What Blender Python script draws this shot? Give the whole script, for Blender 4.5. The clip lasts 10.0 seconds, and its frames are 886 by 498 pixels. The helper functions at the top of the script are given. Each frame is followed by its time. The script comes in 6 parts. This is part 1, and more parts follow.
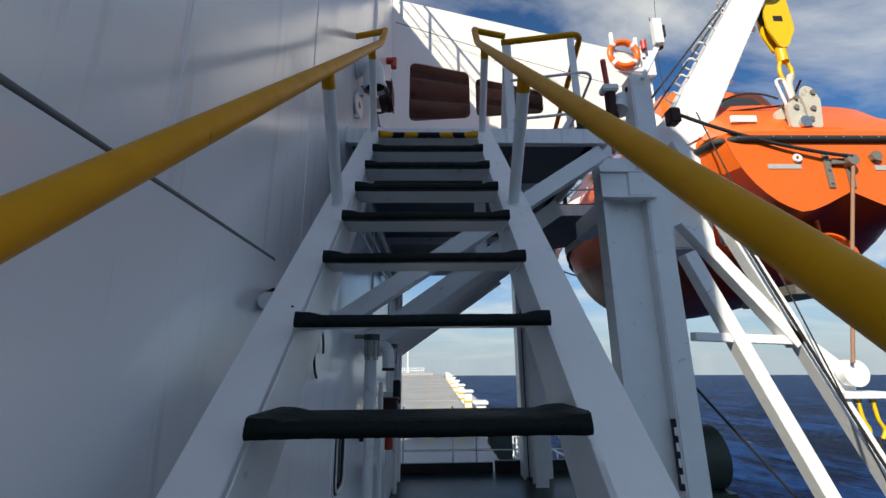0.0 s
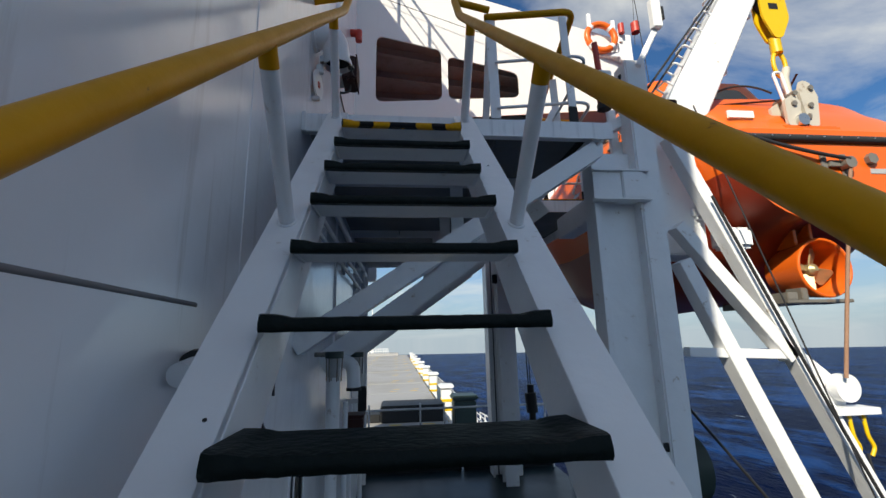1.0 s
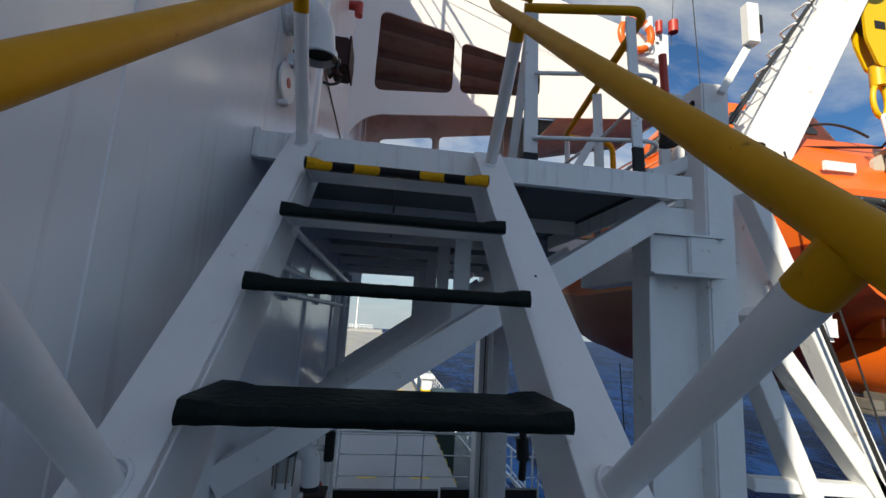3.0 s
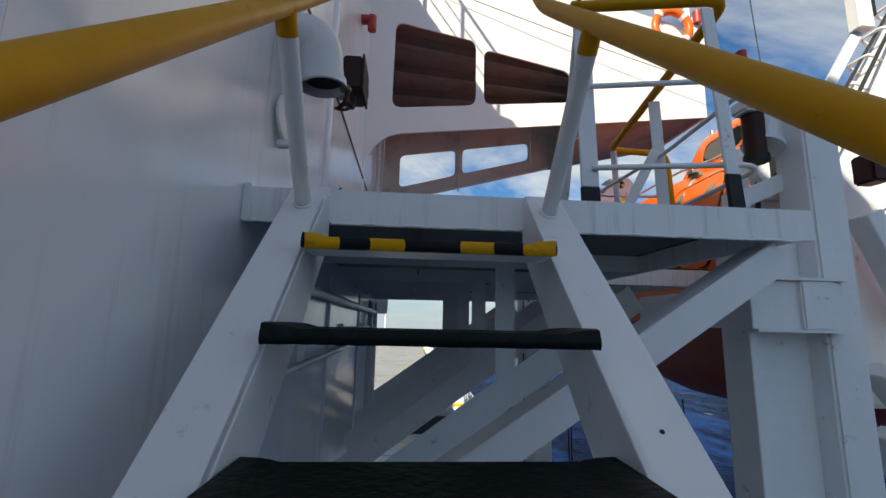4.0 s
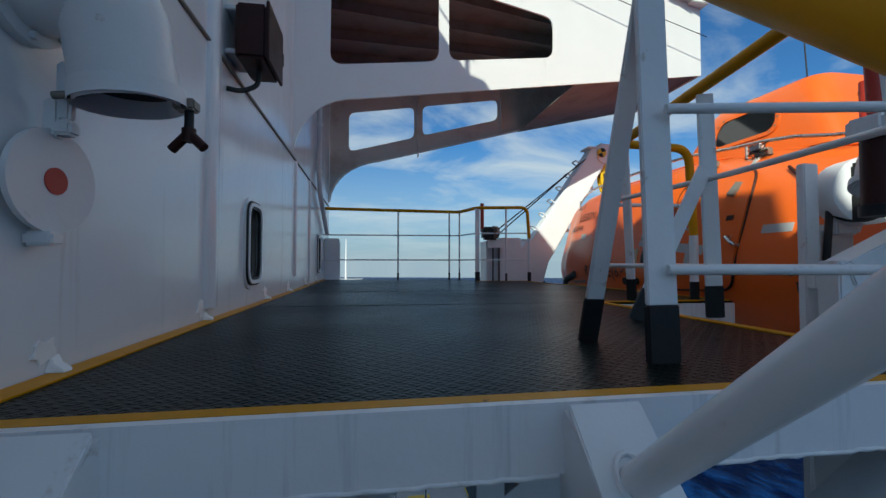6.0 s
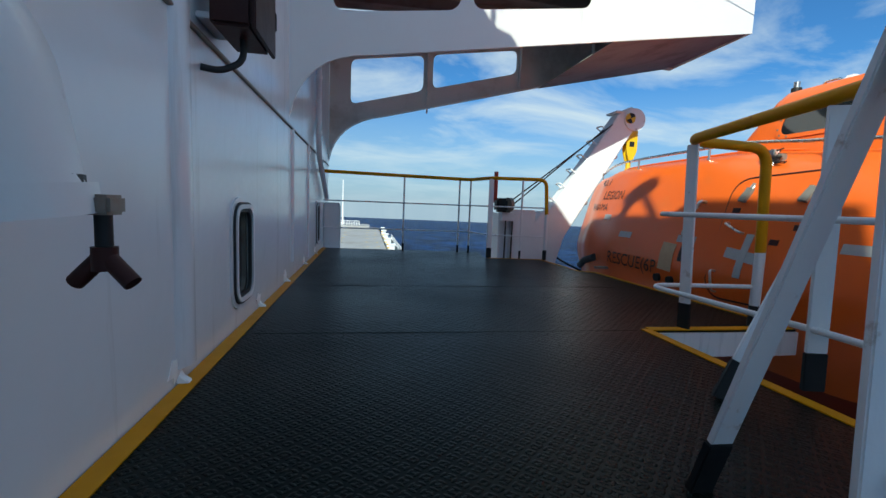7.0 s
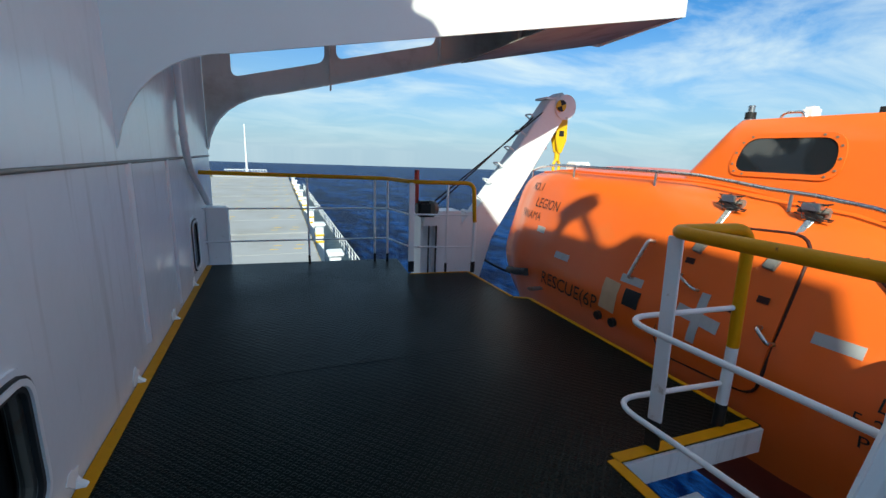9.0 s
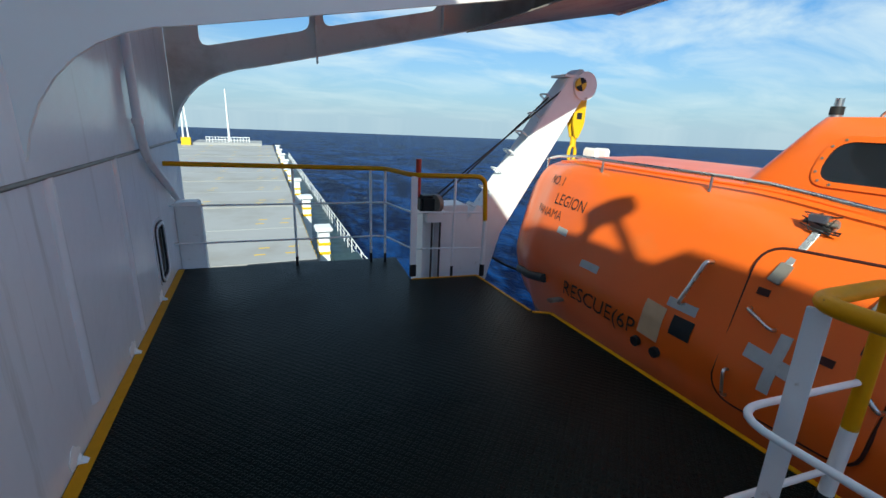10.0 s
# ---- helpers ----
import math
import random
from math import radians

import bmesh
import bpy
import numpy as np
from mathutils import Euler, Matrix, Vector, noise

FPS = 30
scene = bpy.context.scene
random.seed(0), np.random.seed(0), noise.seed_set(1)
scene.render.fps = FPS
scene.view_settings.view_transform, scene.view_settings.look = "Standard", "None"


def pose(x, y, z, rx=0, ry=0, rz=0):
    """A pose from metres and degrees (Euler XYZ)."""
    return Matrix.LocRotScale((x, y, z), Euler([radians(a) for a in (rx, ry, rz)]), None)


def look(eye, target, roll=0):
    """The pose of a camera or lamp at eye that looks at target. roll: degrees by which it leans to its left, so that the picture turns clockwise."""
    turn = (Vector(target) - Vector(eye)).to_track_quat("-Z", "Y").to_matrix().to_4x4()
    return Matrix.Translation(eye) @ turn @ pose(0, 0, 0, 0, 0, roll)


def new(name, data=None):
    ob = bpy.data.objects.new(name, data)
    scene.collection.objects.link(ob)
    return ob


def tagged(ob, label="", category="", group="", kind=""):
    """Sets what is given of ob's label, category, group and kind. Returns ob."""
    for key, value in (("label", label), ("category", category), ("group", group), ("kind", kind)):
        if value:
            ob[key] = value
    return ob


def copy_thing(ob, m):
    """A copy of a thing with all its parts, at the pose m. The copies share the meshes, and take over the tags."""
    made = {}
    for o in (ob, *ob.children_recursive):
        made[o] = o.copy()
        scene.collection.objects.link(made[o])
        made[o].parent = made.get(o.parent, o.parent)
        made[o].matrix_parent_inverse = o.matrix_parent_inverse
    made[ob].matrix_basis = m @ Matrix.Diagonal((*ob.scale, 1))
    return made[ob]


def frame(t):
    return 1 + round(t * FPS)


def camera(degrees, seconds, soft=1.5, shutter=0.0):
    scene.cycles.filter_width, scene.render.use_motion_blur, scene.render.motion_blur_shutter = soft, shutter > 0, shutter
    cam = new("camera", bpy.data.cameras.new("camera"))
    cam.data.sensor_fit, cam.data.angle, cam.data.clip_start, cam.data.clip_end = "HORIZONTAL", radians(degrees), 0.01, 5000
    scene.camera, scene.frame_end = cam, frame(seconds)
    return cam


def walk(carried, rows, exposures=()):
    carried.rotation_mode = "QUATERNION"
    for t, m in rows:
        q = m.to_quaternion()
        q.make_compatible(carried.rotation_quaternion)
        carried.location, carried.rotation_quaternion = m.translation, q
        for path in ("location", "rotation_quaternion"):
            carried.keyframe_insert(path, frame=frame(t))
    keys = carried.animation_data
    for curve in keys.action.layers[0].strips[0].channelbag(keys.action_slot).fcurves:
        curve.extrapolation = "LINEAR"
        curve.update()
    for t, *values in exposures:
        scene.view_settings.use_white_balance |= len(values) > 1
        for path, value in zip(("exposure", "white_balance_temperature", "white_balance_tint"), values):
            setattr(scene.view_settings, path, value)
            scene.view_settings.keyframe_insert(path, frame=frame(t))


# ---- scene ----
cam = camera(91.9, 10.0)
PATH = [
    (0, (0.176, -0.415, -1.796), (0.225, 1.521, -1.294), -0.6),
    (0.5, (0.172, -0.231, -1.618), (0.241, 1.721, -1.19), -0.5),
    (1, (0.119, -0.02, -1.49), (0.332, 1.926, -1.081), -1.3),
    (1.5, (0.152, 0.149, -1.315), (0.466, 2.078, -0.888), -1.2),
    (2, (0.167, 0.303, -1.15), (0.474, 2.244, -0.776), -0.8),
    (2.5, (0.129, 0.539, -1.004), (0.4, 2.499, -0.715), 2.7),
    (2.7, (0.134, 0.614, -0.911), (0.412, 2.572, -0.612), 3.5),
    (4, (0.098, 1.146, -0.46), (0.24, 3.113, -0.126), 1.3),
    (4.5, (0.153, 1.329, -0.265), (0.293, 3.306, 0.001), 1.1),
    (5, (0.141, 1.518, -0.122), (0.361, 3.495, 0.086), 0.4),
    (5.5, (0.168, 1.691, 0.075), (0.497, 3.656, 0.259), -0.4),
    (5.7, (0.203, 1.808, 0.135), (0.527, 3.775, 0.292), -0.6),
    (6.8, (0.07, 2.337, 0.555), (0.42, 4.296, 0.36), 2.6),
    (7, (0.093, 2.421, 0.612), (0.439, 4.38, 0.412), 2.2),
    (7.5, (0.126, 2.595, 0.783), (0.523, 4.539, 0.534), 1.3),
    (8, (0.179, 2.797, 0.997), (0.897, 4.635, 0.671), 3.5),
    (8.5, (0.231, 2.997, 1.17), (0.992, 4.798, 0.752), 3.0),
    (9, (0.253, 3.188, 1.278), (0.959, 5.007, 0.839), 2.0),
    (9.5, (0.239, 3.497, 1.452), (0.999, 5.271, 0.927), 2.3),
    (10, (0.303, 3.814, 1.452), (1.051, 5.578, 0.878), 2.5),
]
walk(cam, [(t, look(eye, target, roll)) for t, eye, target, roll in PATH],
     exposures=[(0, 0.27, 7150, 6), (2.5, 0.22, 7350, 5), (4.5, 0.46, 7550, 3), (5.5, -0.02, 6700, -2), (7.0, 0.24, 6150, -5), (8.5, 0.44, 6250, -6), (10, 0.44, 6300, -6)])

# ---- world and light ----
SUN = Vector((0.62, 1.0, -0.76)).normalized()      # the way the sunlight travels
elev = math.asin(-SUN.z)
world = bpy.data.worlds.new("world")
scene.world = world
world.use_nodes = True
wn, wl = world.node_tree.nodes, world.node_tree.links
wn.clear()
w_out = wn.new("ShaderNodeOutputWorld")
w_bg = wn.new("ShaderNodeBackground")
w_sky = wn.new("ShaderNodeTexSky")
w_sky.sky_type = 'NISHITA'
w_sky.sun_disc = False
w_sky.sun_elevation = elev
w_sky.sun_rotation = math.atan2(-SUN.x, -SUN.y)
w_sky.air_density, w_sky.dust_density, w_sky.ozone_density = 1.0, 0.6, 2.0
# thin high cloud over the sky, projected onto a level layer
w_geo = wn.new("ShaderNodeTexCoord")
w_sep = wn.new("ShaderNodeSeparateXYZ")
w_z = wn.new("ShaderNodeMath"); w_z.operation = 'MAXIMUM'; w_z.inputs[1].default_value = 0.0
w_za = wn.new("ShaderNodeMath"); w_za.operation = 'ADD'; w_za.inputs[1].default_value = 0.16
w_dx = wn.new("ShaderNodeMath"); w_dx.operation = 'DIVIDE'
w_dy = wn.new("ShaderNodeMath"); w_dy.operation = 'DIVIDE'
w_cmb = wn.new("ShaderNodeCombineXYZ")
w_map = wn.new("ShaderNodeMapping"); w_map.inputs["Rotation"].default_value = (0, 0, radians(-35)); w_map.inputs["Scale"].default_value = (0.8, 1.2, 1)
w_noise = wn.new("ShaderNodeTexNoise")
w_noise.inputs["Scale"].default_value = 1.25
w_noise.inputs["Detail"].default_value = 9
w_noise.inputs["Roughness"].default_value = 0.58
w_noise.inputs["Distortion"].default_value = 0.5
w_ramp = wn.new("ShaderNodeValToRGB")
w_ramp.color_ramp.elements[0].position, w_ramp.color_ramp.elements[1].position = 0.42, 0.72
w_low = wn.new("ShaderNodeMapRange")
w_low.inputs["From Min"].default_value, w_low.inputs["From Max"].default_value = 0.0, 0.26
w_low.inputs["To Min"].default_value, w_low.inputs["To Max"].default_value = 0.85, 0.0
w_mx = wn.new("ShaderNodeMath"); w_mx.operation = 'MAXIMUM'
w_mix = wn.new("ShaderNodeMix"); w_mix.data_type = 'RGBA'
w_mix.inputs["B"].default_value = (8.2, 8.5, 8.9, 1)
wl.new(w_geo.outputs["Generated"], w_sep.inputs[0])
wl.new(w_sep.outputs["Z"], w_z.inputs[0]); wl.new(w_z.outputs[0], w_za.inputs[0])
wl.new(w_sep.outputs["X"], w_dx.inputs[0]); wl.new(w_za.outputs[0], w_dx.inputs[1])
wl.new(w_sep.outputs["Y"], w_dy.inputs[0]); wl.new(w_za.outputs[0], w_dy.inputs[1])
wl.new(w_dx.outputs[0], w_cmb.inputs[0]); wl.new(w_dy.outputs[0], w_cmb.inputs[1])
wl.new(w_cmb.outputs[0], w_map.inputs[0]); wl.new(w_map.outputs[0], w_noise.inputs["Vector"])
wl.new(w_noise.outputs["Fac"], w_ramp.inputs[0])
wl.new(w_sep.outputs["Z"], w_low.inputs["Value"])
w_haze = wn.new("ShaderNodeMix"); w_haze.data_type = 'RGBA'     # pale blue haze towards the horizon
w_haze.inputs["B"].default_value = (4.7, 5.6, 6.9, 1)
w_fade = wn.new("ShaderNodeMapRange")                            # cloud thins out low down
w_fade.inputs["From Min"].default_value, w_fade.inputs["From Max"].default_value = 0.02, 0.2
w_fade.inputs["To Min"].default_value, w_fade.inputs["To Max"].default_value = 0.25, 1.0
wl.new(w_sep.outputs["Z"], w_fade.inputs["Value"])
w_mx.operation = 'MULTIPLY'
wl.new(w_ramp.outputs[0], w_mx.inputs[0]); wl.new(w_fade.outputs[0], w_mx.inputs[1])
wl.new(w_low.outputs[0], w_haze.inputs["Factor"])
wl.new(w_mx.outputs[0], w_mix.inputs["Factor"])
w_tint = wn.new("ShaderNodeMix"); w_tint.data_type = 'RGBA'; w_tint.blend_type = 'MULTIPLY'
w_tint.inputs["Factor"].default_value = 1.0
w_tint.inputs["B"].default_value = (0.44, 0.82, 1.24, 1)
wl.new(w_sky.outputs[0], w_tint.inputs["A"]); wl.new(w_tint.outputs["Result"], w_haze.inputs["A"]); wl.new(w_haze.outputs["Result"], w_mix.inputs["A"]); wl.new(w_mix.outputs["Result"], w_bg.inputs["Color"])
w_bg.inputs["Strength"].default_value = 0.083
wl.new(w_bg.outputs[0], w_out.inputs["Surface"])

sun = new("sun", bpy.data.lights.new("sun", 'SUN'))
sun.data.energy, sun.data.angle, sun.data.color = 5.15, radians(0.5), (1.0, 0.95, 0.87)
sun.matrix_world = look((0, 0, 60), Vector((0, 0, 60)) + SUN)


# ---- materials ----
def material(name, base, rough=0.5, metal=0.0, var=0.08, scale=3.0, bump=0.15, bscale=40.0, bdist=0.004, dirt=None, dirt_at=(0.6, 0.75), dirt_scale=2.0, streak=False, coat=0.0, rvar=0.1, spec=0.5):
    """Paint, metal or wood: a base colour with broad and fine variation, stains of their own shape, fine relief."""
    m = bpy.data.materials.new(name)
    m.use_nodes = True
    n, l = m.node_tree.nodes, m.node_tree.links
    b = n["Principled BSDF"]
    tc = n.new("ShaderNodeTexCoord")
    n1 = n.new("ShaderNodeTexNoise"); n1.inputs["Scale"].default_value = scale; n1.inputs["Detail"].default_value = 6
    l.new(tc.outputs["Object"], n1.inputs["Vector"])
    mix = n.new("ShaderNodeMix"); mix.data_type = 'RGBA'
    mix.inputs["A"].default_value = (*[min(1, c * (1 + var)) for c in base], 1)
    mix.inputs["B"].default_value = (*[c * (1 - var) for c in base], 1)
    l.new(n1.outputs["Fac"], mix.inputs["Factor"])
    col = mix.outputs["Result"]
    if dirt:
        n2 = n.new("ShaderNodeTexNoise"); n2.inputs["Scale"].default_value = dirt_scale; n2.inputs["Detail"].default_value = 8; n2.inputs["Roughness"].default_value = 0.65
        if streak:
            mp = n.new("ShaderNodeMapping"); mp.inputs["Scale"].default_value = (6, 6, 0.35)
            l.new(tc.outputs["Object"], mp.inputs[0]); l.new(mp.outputs[0], n2.inputs["Vector"])
        else:
            l.new(tc.outputs["Object"], n2.inputs["Vector"])
        r = n.new("ShaderNodeValToRGB")
        r.color_ramp.elements[0].position, r.color_ramp.elements[1].position = dirt_at
        mx = n.new("ShaderNodeMix"); mx.data_type = 'RGBA'
        mx.inputs["B"].default_value = (*dirt, 1)
        l.new(n2.outputs["Fac"], r.inputs[0]); l.new(r.outputs[0], mx.inputs["Factor"]); l.new(col, mx.inputs["A"])
        col = mx.outputs["Result"]
    l.new(col, b.inputs["Base Color"])
    n3 = n.new("ShaderNodeTexNoise"); n3.inputs["Scale"].default_value = bscale; n3.inputs["Detail"].default_value = 4
    l.new(tc.outputs["Object"], n3.inputs["Vector"])
    rr = n.new("ShaderNodeMapRange"); rr.inputs["To Min"].default_value = max(0.02, rough - rvar); rr.inputs["To Max"].default_value = min(1, rough + rvar)
    l.new(n1.outputs["Fac"], rr.inputs["Value"]); l.new(rr.outputs[0], b.inputs["Roughness"])
    bp = n.new("ShaderNodeBump"); bp.inputs["Strength"].default_value = bump; bp.inputs["Distance"].default_value = bdist
    l.new(n3.outputs["Fac"], bp.inputs["Height"]); l.new(bp.outputs[0], b.inputs["Normal"])
    b.inputs["Metallic"].default_value = metal
    b.inputs["Coat Weight"].default_value = coat
    b.inputs["Coat Roughness"].default_value = 0.15
    b.inputs["Specular IOR Level"].default_value = spec
    return m


WHITE = material("white_ship_paint", (0.79, 0.805, 0.83), 0.19, var=0.05, scale=1.3, bump=0.5, bscale=1.7, bdist=0.03, dirt=(0.50, 0.48, 0.46), dirt_at=(0.58, 0.85), streak=True, rvar=0.06, spec=0.65)
PATCH = material("fresh_white_paint", (0.88, 0.88, 0.87), 0.5, var=0.05, bump=0.6, bscale=60)
CURTAIN = material("grey_green_curtain", (0.12, 0.125, 0.10), 0.8, var=0.2, scale=6)
WHITE2 = material("white_steel_paint", (0.78, 0.785, 0.79), 0.36, var=0.07, scale=5, bump=0.5, bscale=14, bdist=0.006, dirt=(0.40, 0.31, 0.23), dirt_at=(0.635, 0.74), dirt_scale=10)
WING = material("cream_wing_paint", (0.86, 0.835, 0.80), 0.45, var=0.04, scale=2, bump=0.15, bscale=8, dirt=(0.55, 0.50, 0.45), dirt_at=(0.64, 0.9), streak=True)
YELLOW = material("yellow_rail_paint", (0.60, 0.27, 0.002), 0.46, var=0.14, scale=14, bump=0.2, bscale=60, bdist=0.003, dirt=(0.16, 0.055, 0.015), dirt_at=(0.66, 0.72), dirt_scale=18, spec=0.18)
YELLOWB = material("bright_yellow_paint", (0.70, 0.45, 0.008), 0.45, var=0.08, dirt=(0.06, 0.05, 0.03), dirt_at=(0.68, 0.8), dirt_scale=12)
ORANGE = material("orange_boat_paint", (0.74, 0.126, 0.013), 0.34, var=0.10, scale=1.6, bump=0.12, bscale=9, bdist=0.006, dirt=(0.66, 0.15, 0.03), dirt_at=(0.55, 0.85), dirt_scale=2.6, coat=0.15, spec=0.35)
# dull orange darkened further: the shade under the boat is in the colour
LOWERH = material("dull_orange_hull_shaded", (0.26, 0.026, 0.006), 0.42, var=0.14, scale=2.2, bump=0.12, bscale=10, dirt=(0.22, 0.028, 0.010), dirt_at=(0.55, 0.8), dirt_scale=1.8)
HULLRED = material("red_lower_hull", (0.30, 0.035, 0.012), 0.38, var=0.12, scale=2, bump=0.1, bscale=10, dirt=(0.2, 0.03, 0.02), dirt_at=(0.55, 0.8))
BLACK = material("black_paint", (0.018, 0.019, 0.02), 0.5, var=0.2, scale=9, bump=0.3, bscale=50, spec=0.25)
RUBBER = material("black_rubber", (0.022, 0.023, 0.024), 0.62, var=0.2, scale=7, bump=0.35, bscale=30)
TREADM = material("dark_green_tread_cover", (0.003, 0.0075, 0.0065), 0.5, var=0.25, scale=9, bump=0.9, bscale=45, bdist=0.006, dirt=(0.010, 0.017, 0.015), dirt_at=(0.6, 0.8), dirt_scale=14, spec=0.16)
GREYU = material("mottled_dark_grey", (0.15, 0.15, 0.155), 0.6, var=0.15, scale=2.5, bump=0.3, bscale=12, dirt=(0.13, 0.11, 0.10), dirt_at=(0.55, 0.8), dirt_scale=3)
BROWN = material("brown_enclosure_paint", (0.040, 0.012, 0.010), 0.5, var=0.2, scale=9, bump=0.25, bscale=40, spec=0.25)
REDP = material("red_paint", (0.45, 0.035, 0.02), 0.45, var=0.15, scale=10, dirt=(0.15, 0.03, 0.02), dirt_at=(0.55, 0.8), dirt_scale=15)
STEEL = material("polished_steel", (0.62, 0.62, 0.60), 0.28, metal=1.0, var=0.08, scale=12, bump=0.08)
GALV = material("dull_steel", (0.24, 0.22, 0.19), 0.5, metal=0.45, var=0.2, scale=10, bump=0.3, dirt=(0.25, 0.13, 0.07), dirt_at=(0.55, 0.75), dirt_scale=9)
CREAMP = material("cream_grey_hook_paint", (0.50, 0.46, 0.39), 0.5, var=0.12, scale=9, bump=0.3, bscale=30, dirt=(0.22, 0.13, 0.07), dirt_at=(0.58, 0.74), dirt_scale=12)
EDGEW = material("streaked_white_paint", (0.82, 0.825, 0.835), 0.4, var=0.05, scale=6, bump=0.4, bscale=16, bdist=0.005, dirt=(0.46, 0.46, 0.47), dirt_at=(0.52, 0.80), dirt_scale=4, streak=True)
BRASS = material("dull_brass", (0.42, 0.33, 0.18), 0.42, metal=0.6, var=0.2, scale=8, bump=0.2)
WIRE = material("black_wire", (0.02, 0.02, 0.022), 0.5, var=0.2, scale=20)
ROPE = material("old_rope", (0.30, 0.17, 0.11), 0.85, var=0.2, scale=60, bump=0.8, bscale=200)
TAPE = material("silver_reflective_tape", (0.40, 0.40, 0.40), 0.4, var=0.1, scale=30, dirt=(0.35, 0.33, 0.3), dirt_at=(0.55, 0.8), dirt_scale=9)
PAPER = material("weathered_notice", (0.50, 0.34, 0.20), 0.6, var=0.1, scale=20)
HATCH = material("hatch_cover_paint", (0.34, 0.335, 0.33), 0.55, var=0.06, scale=0.25, bump=0.2, bscale=3, dirt=(0.26, 0.24, 0.21), dirt_at=(0.5, 0.8), dirt_scale=0.3)
GREEND = material("green_wet_deck", (0.012, 0.028, 0.030), 0.34, var=0.35, scale=1.2, bump=0.15, bscale=6, rvar=0.16, spec=0.22)
GREENP = material("green_machine_paint", (0.022, 0.042, 0.036), 0.45, var=0.2, scale=5)
# wing paint turned brown and dark to put deep shade under the wing
INNERW = material("deep_shade_wing_paint", (0.27, 0.245, 0.23), 0.6, var=0.12, scale=3, dirt=(0.13, 0.10, 0.085), dirt_at=(0.5, 0.8), dirt_scale=3)
# the wing's cream paint, dirtier and a little darkened for its shaded side
SHADEDW = material("dirty_shaded_wing_paint", (0.80, 0.785, 0.75), 0.6, var=0.08, scale=2, dirt=(0.48, 0.43, 0.38), dirt_at=(0.5, 0.8), dirt_scale=2)


def glass_material(name, tint, rough):
    m = bpy.data.materials.new(name)
    m.use_nodes = True
    b = m.node_tree.nodes["Principled BSDF"]
    b.inputs["Base Color"].default_value = (*tint, 1)
    b.inputs["Roughness"].default_value = rough
    b.inputs["Transmission Weight"].default_value = 1.0
    b.inputs["IOR"].default_value = 1.45
    return m


GLASS = glass_material("window_glass", (0.55, 0.6, 0.62), 0.03)
DARKIN = material("dark_interior", (0.02, 0.022, 0.025), 0.6)


def stripes_material():
    """Yellow and black hazard stripes across a step cover."""
    m = material("hazard_striped_tread_cover", (0.68, 0.33, 0.006), 0.55, var=0.15, scale=12, bump=0.8, bscale=50, bdist=0.005, dirt=(0.12, 0.06, 0.01), dirt_at=(0.58, 0.75), dirt_scale=16, spec=0.15)
    n, l = m.node_tree.nodes, m.node_tree.links
    b = n["Principled BSDF"]
    old = b.inputs["Base Color"].links[0].from_socket
    tc = n.new("ShaderNodeTexCoord"); sp = n.new("ShaderNodeSeparateXYZ"); l.new(tc.outputs["Object"], sp.inputs[0])
    a = n.new("ShaderNodeMath"); a.operation = 'MULTIPLY'; a.inputs[1].default_value = -0.45
    s = n.new("ShaderNodeMath"); s.operation = 'ADD'
    ab = n.new("ShaderNodeMath"); ab.operation = 'ABSOLUTE'
    xs = n.new("ShaderNodeMath"); xs.operation = 'SUBTRACT'; xs.inputs[1].default_value = 0.153
    of = n.new("ShaderNodeMath"); of.operation = 'ADD'; of.inputs[1].default_value = 0.957
    wv = n.new("ShaderNodeMath"); wv.operation = 'MULTIPLY'; wv.inputs[1].default_value = 1 / 0.175
    fr = n.new("ShaderNodeMath"); fr.operation = 'FRACT'
    gt = n.new("ShaderNodeMath"); gt.operation = 'GREATER_THAN'; gt.inputs[1].default_value = 0.53
    l.new(sp.outputs["X"], xs.inputs[0]); l.new(xs.outputs[0], ab.inputs[0])
    l.new(sp.outputs["Y"], a.inputs[0]); l.new(ab.outputs[0], s.inputs[0]); l.new(a.outputs[0], s.inputs[1])
    l.new(s.outputs[0], of.inputs[0]); l.new(of.outputs[0], wv.inputs[0]); l.new(wv.outputs[0], fr.inputs[0]); l.new(fr.outputs[0], gt.inputs[0])
    mx = n.new("ShaderNodeMix"); mx.data_type = 'RGBA'; mx.inputs["B"].default_value = (0.007, 0.0075, 0.009, 1)
    l.new(gt.outputs[0], mx.inputs["Factor"]); l.new(old, mx.inputs["A"]); l.new(mx.outputs["Result"], b.inputs["Base Color"])
    return m


STRIPE = stripes_material()


